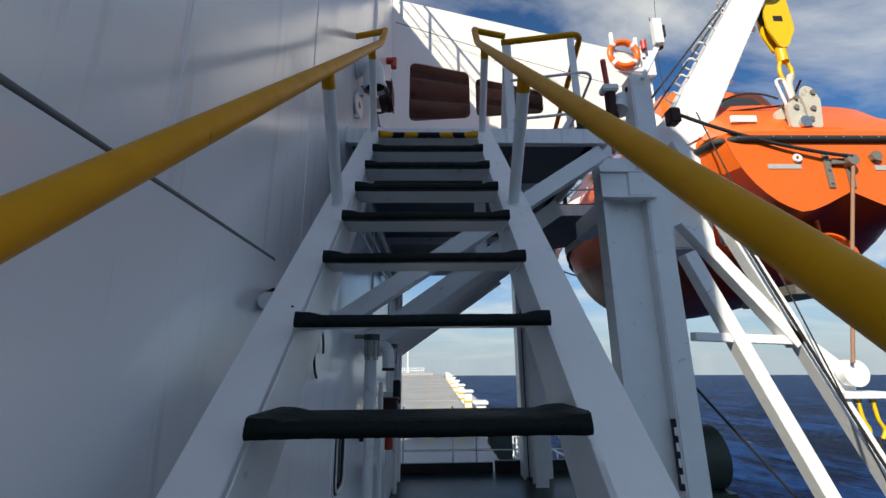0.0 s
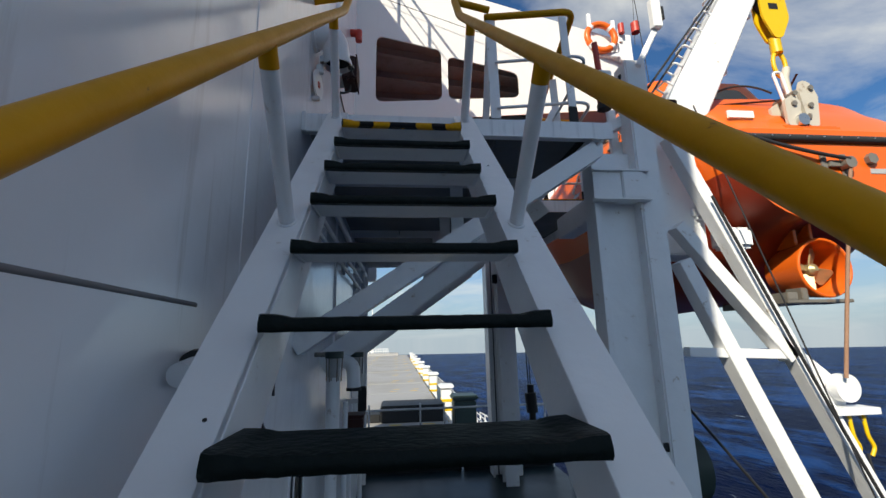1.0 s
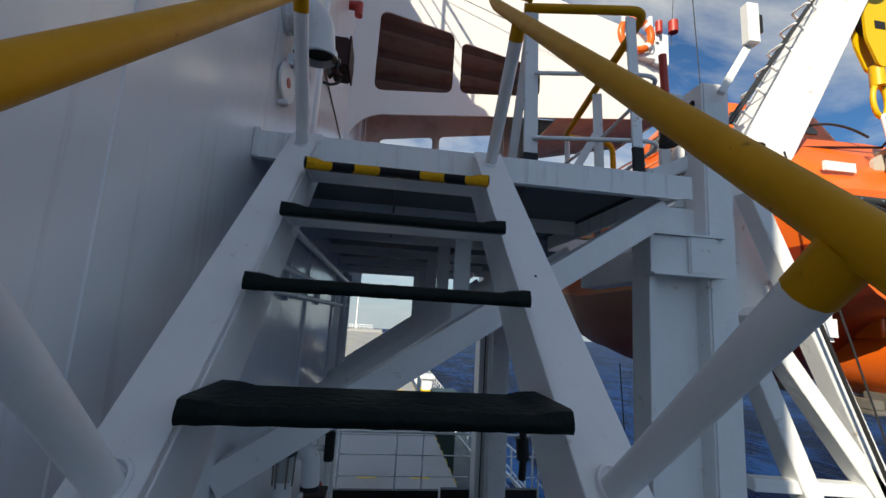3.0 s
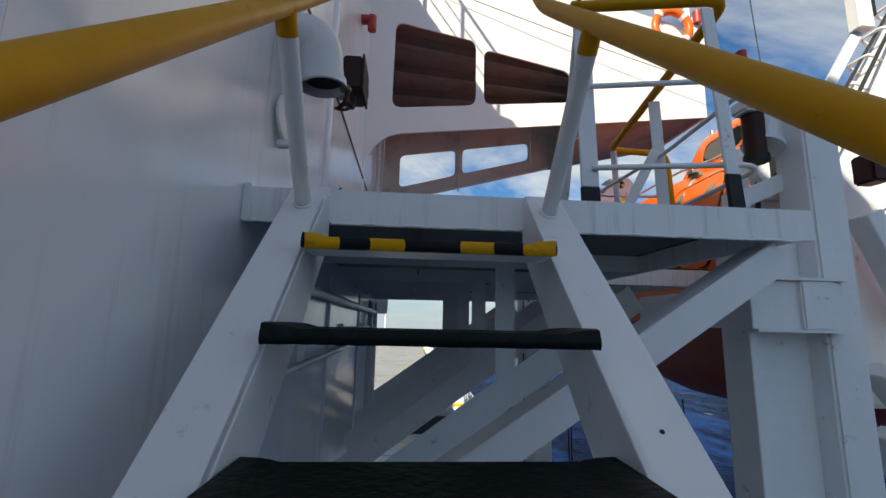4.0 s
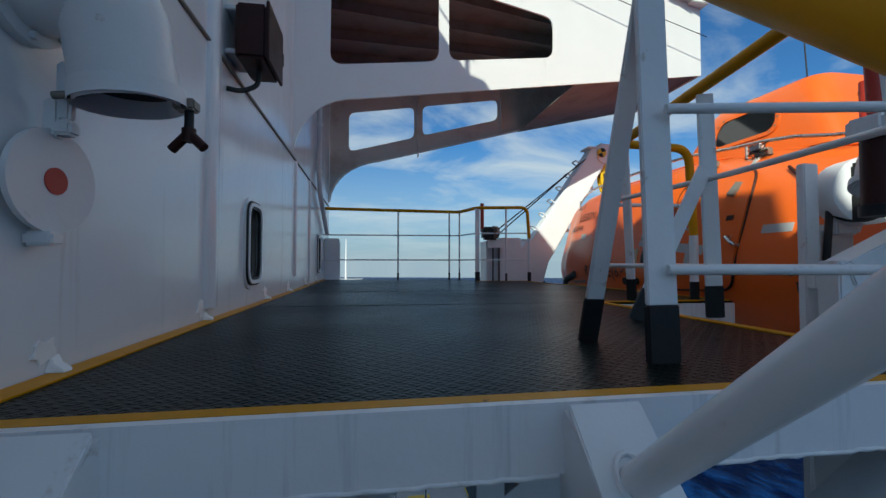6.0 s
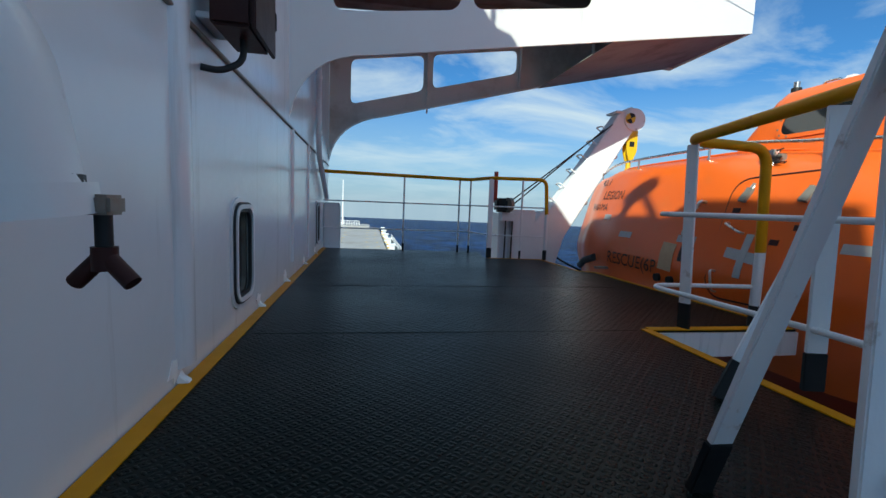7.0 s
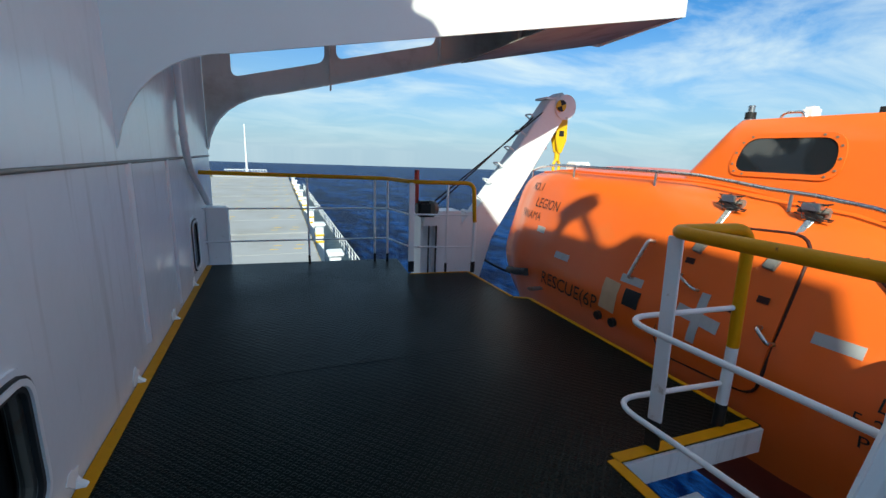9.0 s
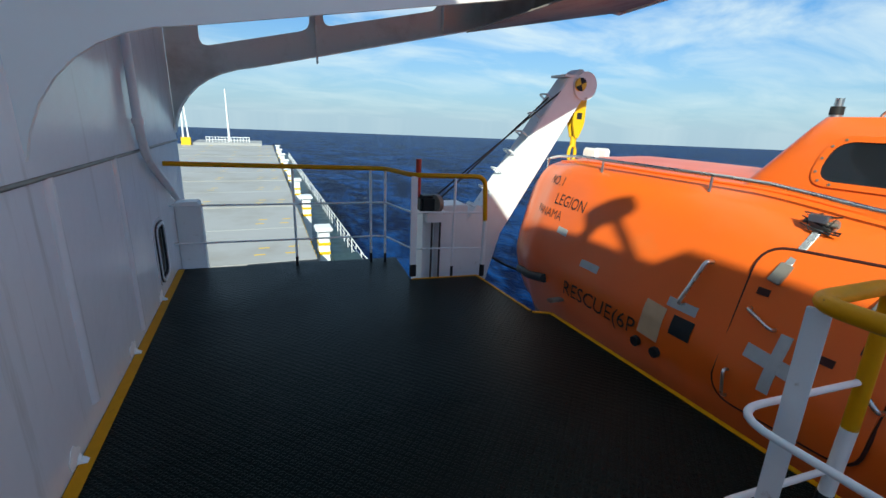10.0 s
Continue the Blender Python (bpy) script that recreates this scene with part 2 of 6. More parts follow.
def checker_deck():
    """Dark green non-skid deck: raised chequer bars, worn and slightly glossy."""
    m = material("dark_green_chequer_deck", (0.0032, 0.0080, 0.0066), 0.38, var=0.4, scale=1.1, dirt=(0.009, 0.014, 0.0125), dirt_at=(0.52, 0.8), dirt_scale=2.4, rvar=0.16, spec=0.11)
    n, l = m.node_tree.nodes, m.node_tree.links
    b = n["Principled BSDF"]
    tc = n.new("ShaderNodeTexCoord")
    hs = []
    for ang, off in ((45, 0.0), (-45, 0.5)):
        mp = n.new("ShaderNodeMapping"); mp.inputs["Rotation"].default_value = (0, 0, radians(ang)); mp.inputs["Scale"].default_value = (62, 62, 62)
        mp.inputs["Location"].default_value = (off, off, 0)
        vo = n.new("ShaderNodeTexVoronoi"); vo.inputs["Scale"].default_value = 1.0; vo.inputs["Randomness"].default_value = 0.12
        m2 = n.new("ShaderNodeMapping"); m2.inputs["Scale"].default_value = (1.0, 0.45, 1)
        l.new(tc.outputs["Object"], mp.inputs[0]); l.new(mp.outputs[0], m2.inputs[0]); l.new(m2.outputs[0], vo.inputs["Vector"])
        r = n.new("ShaderNodeMapRange"); r.inputs["From Min"].default_value, r.inputs["From Max"].default_value = 0.18, 0.34
        r.inputs["To Min"].default_value, r.inputs["To Max"].default_value = 1, 0
        l.new(vo.outputs["Distance"], r.inputs["Value"]); hs.append(r)
    mx = n.new("ShaderNodeMath"); mx.operation = 'MAXIMUM'
    l.new(hs[0].outputs[0], mx.inputs[0]); l.new(hs[1].outputs[0], mx.inputs[1])
    bp = n.new("ShaderNodeBump"); bp.inputs["Strength"].default_value = 0.9; bp.inputs["Distance"].default_value = 0.006
    l.new(mx.outputs[0], bp.inputs["Height"]); l.new(bp.outputs[0], b.inputs["Normal"])
    # bar tops greyed in scattered patches: scuffed paint, with the plate's glints painted in
    patch = n.new("ShaderNodeTexNoise"); patch.inputs["Scale"].default_value = 3.6; patch.inputs["Detail"].default_value = 9; patch.inputs["Roughness"].default_value = 0.75
    l.new(tc.outputs["Object"], patch.inputs["Vector"])
    pr = n.new("ShaderNodeMapRange"); pr.inputs["From Min"].default_value, pr.inputs["From Max"].default_value = 0.58, 0.70
    l.new(patch.outputs["Fac"], pr.inputs["Value"])
    worn = n.new("ShaderNodeMath"); worn.operation = 'MULTIPLY'
    l.new(pr.outputs[0], worn.inputs[0]); l.new(mx.outputs[0], worn.inputs[1])
    wc = n.new("ShaderNodeMix"); wc.data_type = 'RGBA'; wc.inputs["B"].default_value = (0.03, 0.036, 0.036, 1)
    l.new(b.inputs["Base Color"].links[0].from_socket, wc.inputs["A"]); l.new(worn.outputs[0], wc.inputs["Factor"]); l.new(wc.outputs["Result"], b.inputs["Base Color"])
    return m


DECKM = checker_deck()


def sea_material():
    m = bpy.data.materials.new("deep_blue_sea")
    m.use_nodes = True
    n, l = m.node_tree.nodes, m.node_tree.links
    b = n["Principled BSDF"]
    tc = n.new("ShaderNodeTexCoord")
    b.inputs["Roughness"].default_value = 0.30
    b.inputs["Specular IOR Level"].default_value = 0.004
    hs = None
    for sc, amp, det in ((0.05, 1.4, 6), (0.22, 1.1, 7), (0.9, 0.7, 7)):
        mp = n.new("ShaderNodeMapping"); mp.inputs["Rotation"].default_value = (0, 0, radians(28)); mp.inputs["Scale"].default_value = (sc, sc * 0.45, sc)
        tx = n.new("ShaderNodeTexNoise"); tx.inputs["Scale"].default_value = 1; tx.inputs["Detail"].default_value = det; tx.inputs["Roughness"].default_value = 0.6
        l.new(tc.outputs["Object"], mp.inputs[0]); l.new(mp.outputs[0], tx.inputs["Vector"])
        mu = n.new("ShaderNodeMath"); mu.operation = 'MULTIPLY'; mu.inputs[1].default_value = amp
        l.new(tx.outputs["Fac"], mu.inputs[0])
        if hs is None:
            hs = mu
        else:
            ad = n.new("ShaderNodeMath"); ad.operation = 'ADD'
            l.new(hs.outputs[0], ad.inputs[0]); l.new(mu.outputs[0], ad.inputs[1]); hs = ad
    bp = n.new("ShaderNodeBump"); bp.inputs["Strength"].default_value = 0.75; bp.inputs["Distance"].default_value = 1.6
    l.new(hs.outputs[0], bp.inputs["Height"]); l.new(bp.outputs[0], b.inputs["Normal"])
    # scattered white caps
    mp = n.new("ShaderNodeMapping"); mp.inputs["Rotation"].default_value = (0, 0, radians(28)); mp.inputs["Scale"].default_value = (0.16, 0.06, 0.1)
    tx = n.new("ShaderNodeTexNoise"); tx.inputs["Scale"].default_value = 1; tx.inputs["Detail"].default_value = 10; tx.inputs["Roughness"].default_value = 0.72
    l.new(tc.outputs["Object"], mp.inputs[0]); l.new(mp.outputs[0], tx.inputs["Vector"])
    r = n.new("ShaderNodeValToRGB"); r.color_ramp.elements[0].position, r.color_ramp.elements[1].position = 0.645, 0.69
    mx = n.new("ShaderNodeMix"); mx.data_type = 'RGBA'
    # water colour follows wave height, painted in place of sky reflections
    body = n.new("ShaderNodeMix"); body.data_type = 'RGBA'
    body.inputs["A"].default_value = (0.0003, 0.0042, 0.029, 1); body.inputs["B"].default_value = (0.008, 0.046, 0.17, 1)
    br = n.new("ShaderNodeMapRange"); br.inputs["From Min"].default_value, br.inputs["From Max"].default_value = 1.52, 1.78
    l.new(hs.outputs[0], br.inputs["Value"]); l.new(br.outputs[0], body.inputs["Factor"]); l.new(body.outputs["Result"], mx.inputs["A"])
    mx.inputs["B"].default_value = (0.55, 0.65, 0.72, 1)
    l.new(tx.outputs["Fac"], r.inputs[0]); l.new(r.outputs[0], mx.inputs["Factor"]); l.new(mx.outputs["Result"], b.inputs["Base Color"])
    return m


SEA = sea_material()


# ---- mesh helpers ----
def mesh_from(bm, name, mat, smooth=False, bevel=0.0, angle=40):
    bmesh.ops.recalc_face_normals(bm, faces=bm.faces)
    if bevel:
        edges = [e for e in bm.edges if len(e.link_faces) == 2 and e.calc_face_angle(0) > radians(30)]
        bmesh.ops.bevel(bm, geom=edges, offset=bevel, segments=2, affect='EDGES', clamp_overlap=True)
    for f in bm.faces:
        f.smooth = smooth
    me = bpy.data.meshes.new(name)
    if smooth:
        for e in bm.edges:
            e.smooth = len(e.link_faces) == 2 and e.calc_face_angle(0) < radians(angle)
    bm.to_mesh(me)
    bm.free()
    for mm in (mat if isinstance(mat, (list, tuple)) else [mat]):
        me.materials.append(mm)
    return me


def part(name, bm, mat, parent=None, label="", smooth=False, bevel=0.0, kind=""):
    ob = new(name, mesh_from(bm, name, mat, smooth, bevel))
    if parent:
        ob.parent = parent
    if label:
        ob["label"] = label
    if kind:
        ob["kind"] = kind
    return ob


def empty(name, label, category, group="", kind="", at=(0, 0, 0)):
    ob = new(name)
    ob.location = at
    return tagged(ob, label, category, group, kind)


def box(bm, a, b):
    (x0, y0, z0), (x1, y1, z1) = a, b
    v = [bm.verts.new(p) for p in ((x0, y0, z0), (x1, y0, z0), (x1, y1, z0), (x0, y1, z0), (x0, y0, z1), (x1, y0, z1), (x1, y1, z1), (x0, y1, z1))]
    for f in ((0, 3, 2, 1), (4, 5, 6, 7), (0, 1, 5, 4), (1, 2, 6, 5), (2, 3, 7, 6), (3, 0, 4, 7)):
        bm.faces.new([v[i] for i in f])
    return bm


def boxes(*pairs):
    bm = bmesh.new()
    for a, b in pairs:
        box(bm, a, b)
    return bm


def beam(bm, p, q, w, h, up=(0, 0, 1)):
    """A bar of section w (across) by h (along up) from p to q."""
    p, q = Vector(p), Vector(q)
    d = (q - p).normalized()
    side = d.cross(Vector(up)).normalized()
    u = side.cross(d)
    vs = []
    for c in (p, q):
        for a, b in ((-1, -1), (1, -1), (1, 1), (-1, 1)):
            vs.append(bm.verts.new(c + side * (a * w / 2) + u * (b * h / 2)))
    for f in ((3, 2, 1, 0), (4, 5, 6, 7), (0, 1, 5, 4), (1, 2, 6, 5), (2, 3, 7, 6), (3, 0, 4, 7)):
        bm.faces.new([vs[i] for i in f])
    return bm


def ibeam(bm, p, q, w, h, t, up=(0, 0, 1)):
    """An H section: two flanges w wide, h apart along up, and a web."""
    p, q = Vector(p), Vector(q)
    d = (q - p).normalized()
    side = d.cross(Vector(up)).normalized()
    u = side.cross(d)
    for s in (-1, 1):
        o = u * (s * (h - t) / 2)
        beam(bm, p + o, q + o, w, t, up)
    beam(bm, p, q, t, h - 2 * t, up)
    return bm


def rounded(points, r, n=6):
    """A polyline with its inner corners rounded by arcs of about r."""
    pts = [Vector(p) for p in points]
    out = [pts[0]]
    for a, b, c in zip(pts, pts[1:], pts[2:]):
        d1, d2 = (a - b), (c - b)
        k = min(r, d1.length * 0.49, d2.length * 0.49)
        s, e = b + d1.normalized() * k, b + d2.normalized() * k
        for i in range(n + 1):
            t = i / n
            out.append(s * (1 - t) ** 2 + b * 2 * t * (1 - t) + e * t * t)
    return out + [pts[-1]]


def tube(bm, points, r, seg=12, caps=True):
    pts = [Vector(p) for p in points]
    rings, ref = [], None
    for i, p in enumerate(pts):
        d = (pts[min(i + 1, len(pts) - 1)] - pts[max(i - 1, 0)]).normalized()
        if ref is None:
            ref = d.orthogonal().normalized()
        ref = (ref - d * ref.dot(d)).normalized()
        o = d.cross(ref)
        rr = r(i / max(1, len(pts) - 1)) if callable(r) else r
        rings.append([bm.verts.new(p + (ref * math.cos(2 * math.pi * k / seg) + o * math.sin(2 * math.pi * k / seg)) * rr) for k in range(seg)])
    for a, b in zip(rings, rings[1:]):
        for k in range(seg):
            bm.faces.new((a[k], a[(k + 1) % seg], b[(k + 1) % seg], b[k]))
    if caps:
        bm.faces.new(list(reversed(rings[0]))), bm.faces.new(rings[-1])
    return bm


def tubes(*items):
    bm = bmesh.new()
    for points, r in items:
        tube(bm, points, r)
    return bm


def disc(bm, c, axis, r, thick, seg=24):
    c, a = Vector(c), Vector(axis).normalized()
    return tube(bm, [c - a * thick / 2, c + a * thick / 2], r, seg)


def prism(bm, outline, holes, to3d, depth):
    """A plate: outline with holes, both (u, v) loops, made solid along depth. to3d(u, v) gives a place, depth is a vector."""
    from mathutils.geometry import tessellate_polygon
    loops = [outline] + list(holes)
    flat = [p for lp in loops for p in lp]
    tris = tessellate_polygon([[Vector((u, v, 0)) for u, v in lp] for lp in loops])
    d = Vector(depth)
    a = [bm.verts.new(to3d(u, v)) for u, v in flat]
    b = [bm.verts.new(Vector(to3d(u, v)) + d) for u, v in flat]
    for t in tris:
        bm.faces.new([a[i] for i in t]); bm.faces.new([b[i] for i in reversed(t)])
    k = 0
    for lp in loops:
        m = len(lp)
        for i in range(m):
            j = (i + 1) % m
            bm.faces.new((a[k + i], a[k + j], b[k + j], b[k + i]))
        k += m
    return bm


def round_poly(pts, r, n=5):
    """A closed polygon (u, v) with rounded corners."""
    out, m = [], len(pts)
    for i in range(m):
        a, b, c = Vector(pts[i - 1]), Vector(pts[i]), Vector(pts[(i + 1) % m])
        d1, d2 = a - b, c - b
        k = min(r, d1.length * 0.45, d2.length * 0.45)
        s, e = b + d1.normalized() * k, b + d2.normalized() * k
        for j in range(n + 1):
            t = j / n
            q = s * (1 - t) ** 2 + b * 2 * t * (1 - t) + e * t * t
            out.append((q.x, q.y))
    return out


def lerp(a, b, t):
    return a + (b - a) * t


def table(x, pairs):
    """Smooth reading of a small table of (x, value)."""
    if x <= pairs[0][0]:
        return pairs[0][1]
    for (x0, v0), (x1, v1) in zip(pairs, pairs[1:]):
        if x <= x1:
            t = (x - x0) / (x1 - x0)
            return lerp(v0, v1, t * t * (3 - 2 * t))
    return pairs[-1][1]


# ---- the sea ----
WX = -0.51                                    # the face of the superstructure's side
ZL = -3.85                                    # lower deck
ZM = -7.5                                     # main deck
bm = bmesh.new()
rs = [0, 30, 80, 180, 400, 900, 2000, 3300, 4700]
seg = 96
rings = [[bm.verts.new((0, 0, 0))]] + [[bm.verts.new((r * math.cos(2 * math.pi * k / seg), r * math.sin(2 * math.pi * k / seg), 0)) for k in range(seg)] for r in rs[1:]]
for k in range(seg):
    bm.faces.new((rings[0][0], rings[1][k], rings[1][(k + 1) % seg]))
for a, b in zip(rings[1:], rings[2:]):
    for k in range(seg):
        bm.faces.new((a[k], b[k], b[(k + 1) % seg], a[(k + 1) % seg]))
sea = part("water", bm, SEA)
sea.matrix_world = pose(0, 0, -15.0, -1.75, 0.45, 0)   # the ship rides with her bow up
tagged(sea, "deep blue open sea with wind ripples", "sea", kind="structure")

# ---- superstructure side ----
WALL_TOP = 4.25
YA = -0.95                                     # after end of the house's upper part, unseen, placed to let sunlight past
YL, ZS = -1.85, 3.98                            # after end and height of its lower part, unseen, set to shade davit and ladder


def port_loop(y, z, w, h, r=0.085):
    return round_poly([(y - w / 2, z - h / 2), (y + w / 2, z - h / 2), (y + w / 2, z + h / 2), (y - w / 2, z + h / 2)], r)


PORTS = [(4.62, 0.352, 0.27, 0.44), (7.71, 0.35, 0.27, 0.44), (2.95, -2.45, 0.27, 0.44), (5.6, -2.45, 0.27, 0.44)]
bm = bmesh.new()
prism(bm, [(YL, ZM), (9.12, ZM), (9.12, WALL_TOP), (YA, WALL_TOP), (YA, ZS), (YL, ZS)], [port_loop(*p) for p in PORTS], lambda u, v: (WX, u, v), (-0.06, 0, 0))
wall = part("wall_starboard", bm, WHITE)
tagged(wall, "white painted steel side of the accommodation block", "wall", kind="structure")
part("lining", boxes(((-7.0, YA + 0.01, ZM), (-0.9, 9.0, WALL_TOP - 0.05)), ((-7.0, YL, ZM), (-0.9, YA, ZS - 0.05))), DARKIN, wall)
part("wall_panel", boxes(((-7.06, 9.06, ZM), (WX - 0.061, 9.12, WALL_TOP)), ((-7.06, YA, ZM), (-7.0, 9.06, WALL_TOP)), ((-7.06, YL, ZM), (-7.0, YA, ZS)),
                         ((-7.0, YA - 0.06, ZS + 0.06), (WX - 0.061, YA, WALL_TOP)), ((-7.0, YL - 0.06, ZM), (WX - 0.061, YL, ZS)), ((-7.06, YL, ZS), (WX, YA, ZS + 0.06)), ((-7.06, YA, WALL_TOP), (WX, 9.12, WALL_TOP + 0.06))), WHITE, wall)
# a lower strake that stands proud; its welded upper edge is dark grey to draw the ledge's shadow line
part("strake", boxes(((WX, YL, ZL), (WX + 0.012, 1.385, -1.368))), WHITE, wall, bevel=0.004)
part("weld_seam", tubes(([(WX + 0.006, YL, -1.342), (WX + 0.006, 1.385, -1.372)], 0.009)), GREYU, wall, smooth=True)
part("weld_seam", tubes(([(WX + 0.004, 3.2, 1.19), (WX + 0.004, 9.1, 1.145)], 0.010)), GALV, wall, "dark grey conduit along the wall", smooth=True)
for y, z0, z1, r in ((3.95, 0.05, 4.2, 0.085), (6.02, 0.12, 1.165, 0.05), (6.92, 0.05, 1.16, 0.045)):
    part("stiffener", tubes(([(WX - 0.6 * r, y, z0), (WX - 0.6 * r, y, z1)], r)), WHITE, wall, smooth=True)
for y in (-0.55, 0.62, 1.75):
    part("weld_seam", tubes(([(WX - 0.002, y, -1.3), (WX - 0.002, y, 4.2)], 0.006)), WHITE, wall, smooth=True)
for y in (4.4, 6.3, 7.6):
    part("stiffener", tubes(([(WX - 0.01, y, ZL), (WX - 0.01, y, -0.15)], 0.03)), WHITE, wall, smooth=True)


def porthole(n, y, z, w, h):
    win = empty("window_%d" % n, "small rounded steel window with a dark rubber gasket", "window", "side windows", "structure", (WX, y, z))

    def ring(outer, inner, x0, x1, name, mat, label=""):
        b = bmesh.new()
        prism(b, port_loop(0, 0, w + outer, h + outer, 0.085 + outer / 2), [port_loop(0, 0, w + inner, h + inner, 0.085 + inner / 2)], lambda u, v: (x0, u, v), (x1 - x0, 0, 0))
        return part(name, b, mat, win, label)
    ring(0.085, 0.0, 0.0, 0.010, "frame", WHITE)
    ring(0.042, 0.022, 0.0102, 0.020, "outer_gasket", RUBBER, "black rubber gasket")
    ring(0.0215, -0.018, 0.0102, 0.026, "inner_rim", WHITE2)
    ring(-0.0185, -0.05, 0.002, 0.018, "gasket", RUBBER, "black rubber gasket")
    ring(0.0, -0.05, -0.045, -0.01, "inner_frame", GALV)
    b = bmesh.new()
    prism(b, port_loop(0, 0, w - 0.001, h - 0.001), [], lambda u, v: (-0.034, u, v), (0.006, 0, 0))
    part("curtain", boxes(((-0.20, -w / 2 - 0.1, -h / 2 - 0.1), (-0.19, w / 2 + 0.1, h / 2 + 0.1))), CURTAIN, win, "grey-green curtain behind the glass")
    g = part("pane", b, GLASS, win)
    g.visible_shadow = False


for n, p in enumerate(PORTS, 1):
    porthole(n, *p)

# unseen blocks on the roof, heights set to shadow the lifeboat's side
house = part("wall_upper", boxes(((-7.0, 0.35, WALL_TOP + 0.06), (WX - 0.02, 3.35, WALL_TOP + 0.28)), ((-7.0, YA, WALL_TOP + 0.06), (WX - 0.02, 0.35, WALL_TOP + 0.48))), WHITE)
tagged(house, "unseen white upper house, added to shadow the lifeboat", "wall", kind="structure")

# drain pipe
pipe = empty("drain_pipe", "white painted drain pipe clamped to the wall", "pipe")
part("pipe", tubes((rounded([(WX + 0.045, 7.42, 4.2), (WX + 0.045, 7.42, 1.28), (WX + 0.045, 7.55, 1.08), (WX + 0.045, 8.42, 0.66)], 0.12), 0.03)), WHITE, pipe, smooth=True)
for z in (1.95, 1.36):
    part("clamp", tubes(([(WX + 0.045, 7.42, z - 0.02), (WX + 0.045, 7.42, z + 0.02)], 0.037)), WHITE2, pipe, smooth=True)

# upper deck guard rail over the wall: it throws the rail shadows on the wing
def guard(name, label, pts, heights, top_r, rod_r, posts, post_r, top_mat, group=""):
    g = empty(name, label, "railing", group)
    for i, h in enumerate(heights):
        part("top_rail" if i == 0 else "mid_rail", tubes((rounded([(x, y, z + h) for x, y, z in pts], 0.12), top_r if i == 0 else rod_r)), top_mat if i == 0 else WHITE2, g, smooth=True)
    for x, y, z in posts:
        part("post", tubes(([(x, y, z), (x, y, z + heights[0])], post_r)), WHITE2, g, smooth=True)
    return g


guard("guard_rail", "white upper deck railing above the accommodation wall", [(WX - 0.03, 3.5, WALL_TOP + 0.06), (WX - 0.03, 5.7, WALL_TOP + 0.06)], (0.86, 0.56, 0.27), 0.024, 0.011,
      [(WX - 0.03, 3.6 + 0.68 * i, WALL_TOP + 0.06) for i in range(4)], 0.02, YELLOW)

# ---- bridge wing ----
AY = lambda x: 6.03 + 0.275 * x               # aft plate's line on the plan
FY = lambda x: 9.08 - 0.10 * x                # front plate's line
wing = empty("bridge_wing", "cream painted bridge wing on plate brackets with lightening holes", "bridge wing", kind="structure")


def arc(p, q, c, n=8):
    return [tuple(Vector(p) * (1 - t) ** 2 + Vector(c) * 2 * t * (1 - t) + Vector(q) * t * t) for t in [i / n for i in range(n + 1)]]


aft = arc((WX, 1.24), (0.05, 1.785), (-0.42, 1.72)) + [(4.83, 2.93), (4.83, 4.46), (WX, 4.46)]
win1 = round_poly([(-0.21, 2.06), (0.85, 2.31), (0.85, 3.14), (0.80, 3.22), (-0.20, 3.22)], 0.13)
win2 = round_poly([(0.96, 2.34), (2.27, 2.65), (2.27, 3.12), (0.96, 3.14)], 0.13)
bm = bmesh.new()
prism(bm, aft, [win1, win2], lambda u, v: (u, AY(u), v), (0, 0.022, 0))
part("aft_plate", bm, WING, wing, "sunlit cream plate with two rounded openings")
front = arc((WX, 1.22), (0.30, 1.905), (-0.42, 1.80)) + [(4.28, 2.86), (4.63, 2.83), (4.63, 3.38), (WX, 3.38)]
fw1 = round_poly([(-0.20, 2.06), (0.86, 2.31), (0.86, 2.82), (-0.20, 2.70)], 0.10)
fw2 = round_poly([(1.00, 2.35), (2.25, 2.64), (2.25, 2.98), (1.00, 2.84)], 0.10)
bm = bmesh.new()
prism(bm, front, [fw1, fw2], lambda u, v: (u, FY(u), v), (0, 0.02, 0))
part("front_plate", bm, SHADEDW, wing, "shaded front bracket plate with two openings")
bm = bmesh.new()
low = arc((WX, 1.22), (0.30, 1.905), (-0.42, 1.80)) + [(4.28, 2.86), (4.63, 2.83)]
for (u0, v0), (u1, v1) in zip(low, low[1:]):
    beam(bm, (u0, FY(u0) - 0.05, v0), (u1, FY(u1) - 0.05, v1), 0.10, 0.012)
part("flange", bm, SHADEDW, wing)
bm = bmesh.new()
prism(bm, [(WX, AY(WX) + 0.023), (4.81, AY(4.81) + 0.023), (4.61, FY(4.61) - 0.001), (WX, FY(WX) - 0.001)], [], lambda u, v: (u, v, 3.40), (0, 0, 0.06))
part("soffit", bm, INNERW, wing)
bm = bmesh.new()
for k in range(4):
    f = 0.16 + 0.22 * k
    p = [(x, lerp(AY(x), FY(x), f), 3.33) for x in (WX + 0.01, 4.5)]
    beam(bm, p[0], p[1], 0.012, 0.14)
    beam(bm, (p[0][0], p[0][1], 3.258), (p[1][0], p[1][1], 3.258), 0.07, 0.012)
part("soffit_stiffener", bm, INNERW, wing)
bm = bmesh.new()
for x in (0.92, 2.30, 3.4):
    beam(bm, (x, FY(x) - 0.04, table(x, [(0, 1.85), (4.3, 2.86)]) + 0.012), (x, FY(x) - 0.04, 3.395), 0.08, 0.015, (1, 0, 0))
part("web_stiffener", bm, SHADEDW, wing)
bm = bmesh.new()
